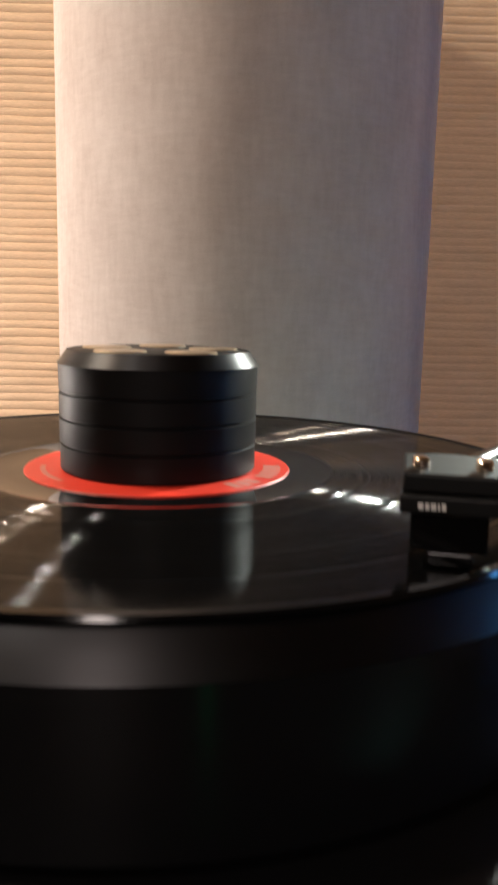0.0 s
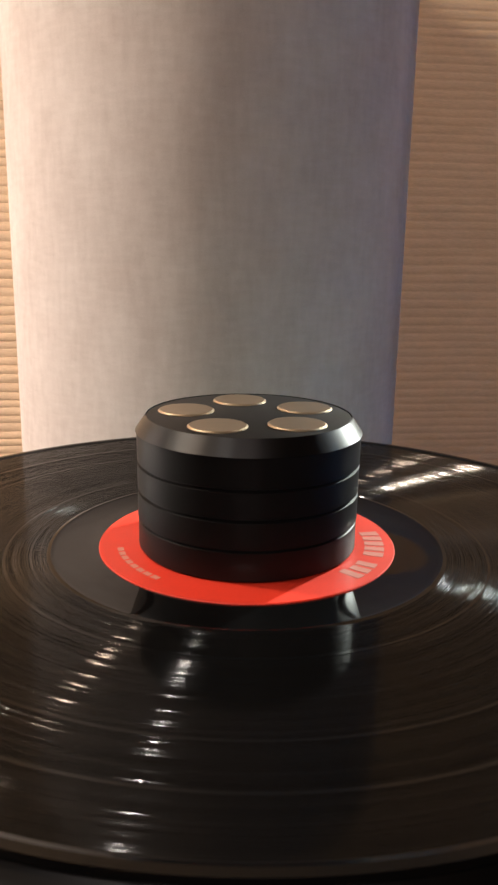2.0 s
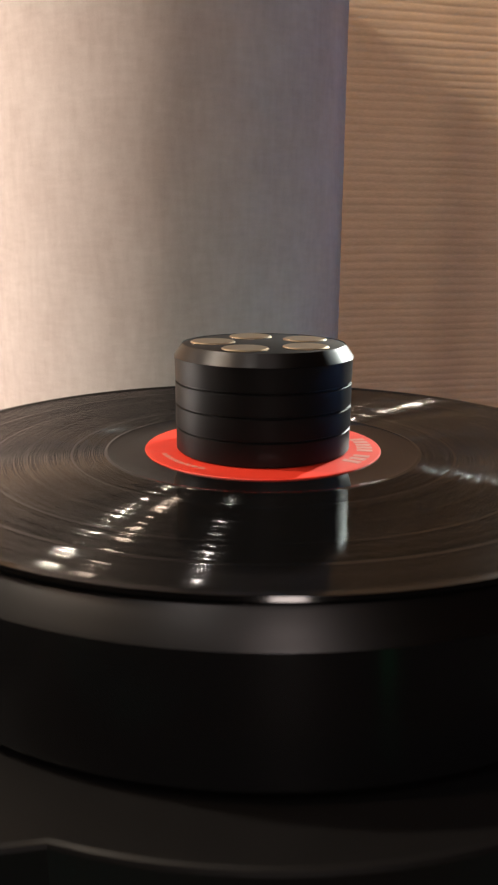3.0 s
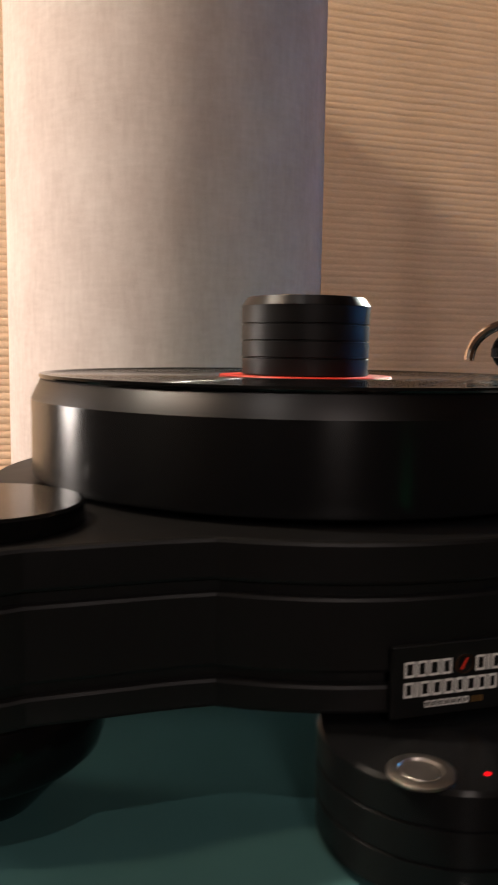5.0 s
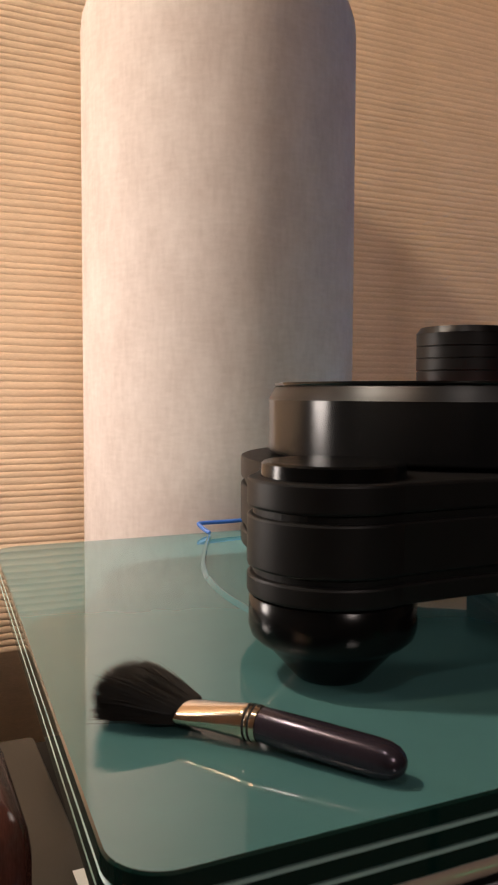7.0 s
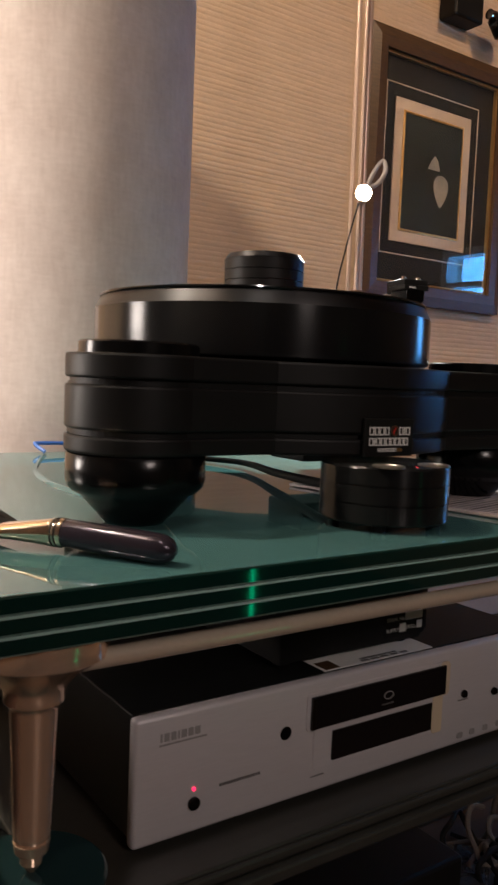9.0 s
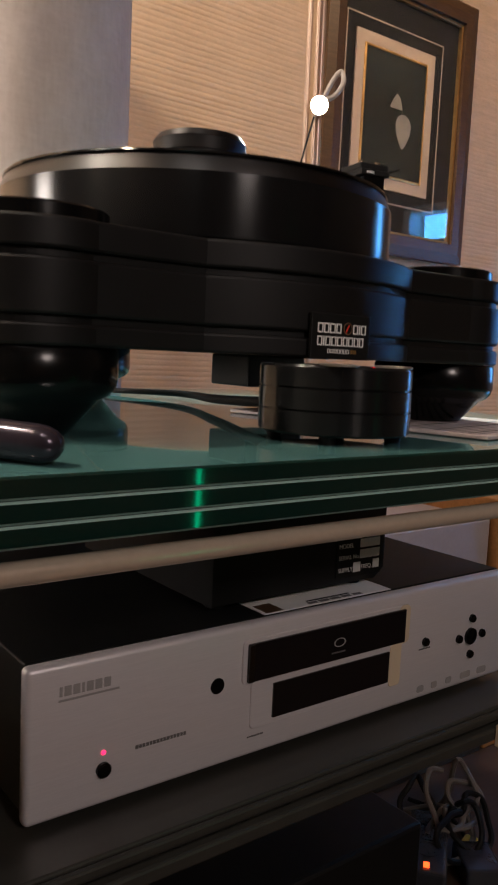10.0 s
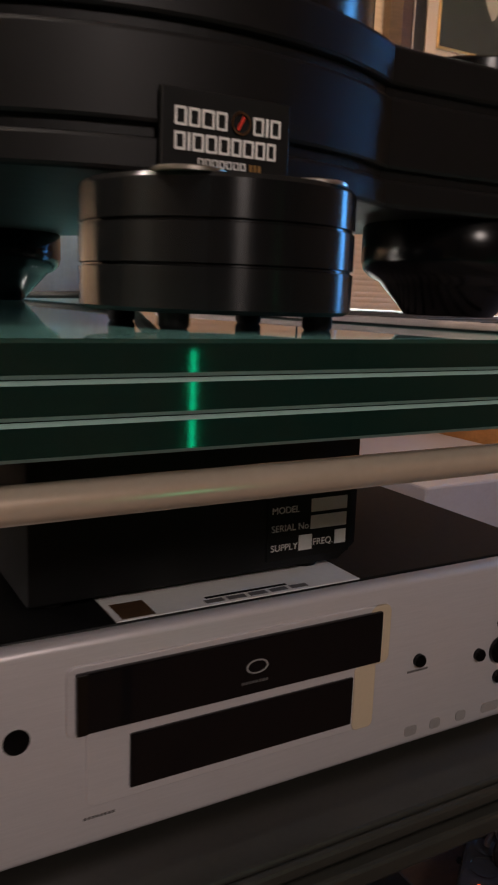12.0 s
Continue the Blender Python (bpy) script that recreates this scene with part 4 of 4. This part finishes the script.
part("print_shape", flat_shape(blob(1.078, 0.595, 0.026, 0.026, 2.0), FY - 0.0114), M_PALEART, pic)
part("print_shape", flat_shape([(1.030, 0.630), (1.072, 0.630), (1.064, 0.654), (1.052, 0.664), (1.040, 0.650)], FY - 0.0114), M_PALEART, pic)
part("print_shape", flat_shape([(1.014, 0.632), (1.020, 0.626), (1.058, 0.676), (1.054, 0.680)], FY - 0.0122), M_NAVY, pic)
pane = part("glass_pane", block(FX0 + 0.046, FX1 - 0.046, FY - 0.0152, FY - 0.0140, FZ0 + 0.046, FZ1 - 0.046), M_PANE, pic, "clear picture glass")
pane.visible_shadow = False

# black spotlight fitting above the picture
fit = base("wall_spotlight", 1.10, 0.80, 0.98, "black wall spotlight fitting with chrome knobs above the picture", "spotlight")
part("back_box", block(1.050, 1.150, 0.745, 0.798, 0.985, 1.090, 0.006), M_CASE, fit)
smooth(part("spot_barrel", moved(lathe([(0, -0.04), (0.022, -0.04), (0.026, -0.036), (0.026, 0.036), (0.024, 0.04), (0.02, 0.03), (0, 0.03)], 32), pose(1.205, 0.72, 1.00, 65, 0, 30)), M_GLOSS, fit))
smooth(part("joint", moved(lathe([(0, -0.02), (0.012, -0.018), (0.012, 0.018), (0, 0.02)], 24), pose(1.175, 0.735, 1.01, 0, 90, 0)), M_CHROME, fit))

# narrow window in the east wall, blue with dusk
win = base("window_1", X1, 0.0, WZ0, "narrow window with white frame and blue dusk light", "window")
win["kind"] = "structure"
for args in ((X1 - 0.01, X1 + 0.06, WY0, WY0 + 0.03, WZ0, WZ1), (X1 - 0.01, X1 + 0.06, WY1 - 0.03, WY1, WZ0, WZ1),
             (X1 - 0.01, X1 + 0.06, WY0 + 0.03, WY1 - 0.03, WZ0, WZ0 + 0.03), (X1 - 0.01, X1 + 0.06, WY0 + 0.03, WY1 - 0.03, WZ1 - 0.03, WZ1)):
    part("window_frame", block(*args, 0.002), M_WHITE, win)
part("glazing_bar", block(X1 - 0.005, X1 + 0.05, WY0 + 0.03, WY1 - 0.03, 0.505, 0.525), M_WHITE, win)
tagged(part("backdrop", block(X1 + 0.125, X1 + 0.13, WY0 - 0.3, WY1 + 0.3, WZ0 - 0.3, WZ1 + 0.3), M_SCREEN), "plain blue dusk sky outside the window", "sky", kind="structure")
wc = part("white_cabinet", block(0.66, 1.02, 0.42, 0.79, -0.36, -0.26, 0.004), M_BOX)
tagged(wc, "plain pale grey box on a dark low stand", "box")
ws = part("low_stand", block(0.62, 1.02, 0.40, 0.79, -0.75, -0.3605, 0.004), M_SHELF)
tagged(ws, "low dark stand by the wall carrying a box", "stand")
oc = part("wooden_cabinet", block(1.03, 1.45, 0.40, 0.79, -0.75, -0.22, 0.004), M_ORANGE)
tagged(oc, "orange-brown wooden cabinet by the wall", "cabinet")

# ---------------------------------------------------------------- clutter below the shelf
strip = base("power_strip", 0.57, 0.16, -0.75, "pale grey power strip with glowing orange switch among cables", "power strip")
SP = pose(0.580, 0.175, -0.75, 0, 0, 38)
part("strip_body", moved(block(-0.060, 0.110, -0.030, 0.030, 0, 0.062, 0.006, 3), SP), M_PLASTIC, strip)
for k in range(3):
    smooth(part("socket", moved(lathe([(0.0185, 0.0), (0.0195, 0.002), (0.0175, 0.002), (0.017, -0.006), (0, -0.006)], 32), SP @ pose(-0.002 + 0.042 * k, 0, 0.0622)), M_PLASTIC, strip))
part("strip_switch", moved(block(-0.048, -0.039, -0.0045, 0.0045, 0.0615, 0.066, 0.001), SP), M_ORANGELED, strip, "glowing orange switch")
adapter = base("plug_adapter", 0.67, 0.16, -0.75, "glossy pale grey plug adapter lying on the floor", "adapter")
part("adapter_body", moved(block(-0.040, 0.040, -0.030, 0.030, 0, 0.036, 0.005, 3), pose(0.668, 0.145, -0.75, 0, 0, 55)), M_PLASTIC, adapter)
smooth(part("adapter_lead", tube([(0.690, 0.170, -0.738), (0.730, 0.215, -0.742), (0.760, 0.280, -0.744), (0.740, 0.350, -0.744)], 0.004, 8), M_RUBBER, adapter))
rnd = random.Random(11)


def loop_points(cx, cy, cz, r, lean, turns, start):
    """A slack coil: loops that lean, drift and vary in width."""
    pts = []
    for k in range(int(turns * 9) + 1):
        w = start + 2 * math.pi * k / 9
        q = r * rnd.uniform(0.8, 1.15)
        pts.append((cx + q * math.cos(w) + 0.004 * k, cy + 0.45 * q * math.sin(w) + rnd.uniform(-0.008, 0.008), max(-0.744, cz + lean * q * math.sin(w))))
    return pts


for cx, cy, cz, r, lean, turns, start in ((0.650, 0.205, -0.650, 0.046, 1.0, 1.0, 1.2), (0.690, 0.205, -0.675, 0.046, 0.6, 1.2, 2.6), (0.640, 0.195, -0.700, 0.060, 0.35, 1.1, 3.4)):
    pts = loop_points(cx, cy, cz, r, lean, turns, start)
    pts += [(pts[-1][0] + 0.03, 0.27, -0.71), (0.70, 0.33, -0.743)]
    c = smooth(part("white_cable", tube(pts, 0.0046, 8, 6), M_CABLE))
    tagged(c, "looped white cable heaped on the floor", "cable", "cables beside the rack")
for cx, cy, cz, r, lean, turns, start in ((0.630, 0.170, -0.690, 0.045, 0.9, 1.2, 0.6), (0.680, 0.180, -0.690, 0.040, 1.0, 1.2, 2.0), (0.600, 0.230, -0.670, 0.050, 0.9, 1.3, 4.0)):
    pts = loop_points(cx, cy, cz, r, lean, turns, start)
    pts += [(pts[-1][0] + 0.02, 0.26, -0.72), (0.64, 0.34, -0.743)]
    c = smooth(part("dark_cable", tube(pts, 0.0048, 8, 6), M_RUBBER))
    tagged(c, "tangled black cable heaped on the floor", "cable", "cables beside the rack")
for px, py, ang in ((0.700, 0.185, 20), (0.535, 0.130, 60)):
    plug = part("yellow_plug", moved(block(-0.016, 0.016, -0.012, 0.012, 0, 0.030, 0.005, 3), pose(px, py, -0.75, 0, 0, ang)), M_YELLOW)
    tagged(plug, "yellow plastic plug among the cables", "plug")

# black box added on the bottom shelf to keep the space below dark
amp = base("amplifier", -0.02, 0.03, -0.59, "plain black box added on the bottom shelf as dark backing", "amplifier")
part("filler_case", block(-0.24, 0.19, -0.12, 0.28, -0.580, -0.36, 0.004), M_CASE, amp)
for fx in (-0.20, 0.15):
    for fy in (-0.08, 0.24):
        smooth(part("foot", lathe([(0, -0.590), (0.018, -0.590), (0.019, -0.5795), (0, -0.5795)], 24, fx, fy), M_RUBBER, amp))

# unseen block beside the rack, added to keep lamp light off the player's side
sc = part("side_light_block", block(-0.90, -0.425, -0.05, 0.62, -0.75, -0.02, 0.004), M_CASE)
tagged(sc, "unseen dark block that keeps lamp light off the player", "cabinet")

# polished loudspeaker beside the glass, and a small knob by the leg
spk = base("loudspeaker", -0.50, -0.13, -0.75, "polished red-brown wooden loudspeaker with rounded edges beside the rack", "loudspeaker")
smooth(part("cabinet", block(-0.64, -0.366, -0.20, -0.06, -0.75, 0.002, 0.030, 5), M_MAHOGANY, spk), 40)
knb = base("shelf_knob", -0.285, -0.10, -0.216, "small black knob on a pale disc beside the leg", "knob")
smooth(part("disc", lathe([(0, -0.216), (0.017, -0.216), (0.018, -0.214), (0.017, -0.207), (0, -0.207)], 32, -0.285, -0.105), M_BEVEL, knb))
smooth(part("knob", lathe([(0, -0.207), (0.008, -0.207), (0.009, -0.205), (0.0085, -0.192), (0.007, -0.190), (0, -0.190)], 24, -0.285, -0.105), M_RUBBER, knb))

# unseen made-up post whose green strip supplies the green glint in the glass edges
gp = base("glint_post", 0.225, -0.823, -0.75, "made-up slim black post with a green strip for the glass glint", "indicator light")
smooth(part("post_foot", lathe([(0, -0.75), (0.050, -0.75), (0.050, -0.742), (0.046, -0.738), (0, -0.738)], 32, 0.225, -0.823), M_RUBBER, gp))
smooth(part("post", lathe([(0, -0.738), (0.006, -0.738), (0.006, -0.252), (0.0035, -0.250), (0, -0.250)], 20, 0.225, -0.823), M_RUBBER, gp))
smooth(part("glint_strip", lathe([(0, -0.250), (0.0018, -0.250), (0.0018, -0.050), (0, -0.049)], 16, 0.225, -0.823), M_GREENGLINT, gp, "added glowing green strip mirrored in the glass edges"))

tag = part("shelf_tag", block(0.1560, 0.1960, -0.2125, -0.2085, -0.2405, -0.2230, 0.0008), M_CREAM, rack, "small beige tag with plain marks")
part("tag_mark", moved(letter_bars([0.0030, 0.0020, 0.0030, 0.0024], 0.0028, 0.0012), pose(0.1600, -0.2127, -0.2370)), M_PRINT, tag)
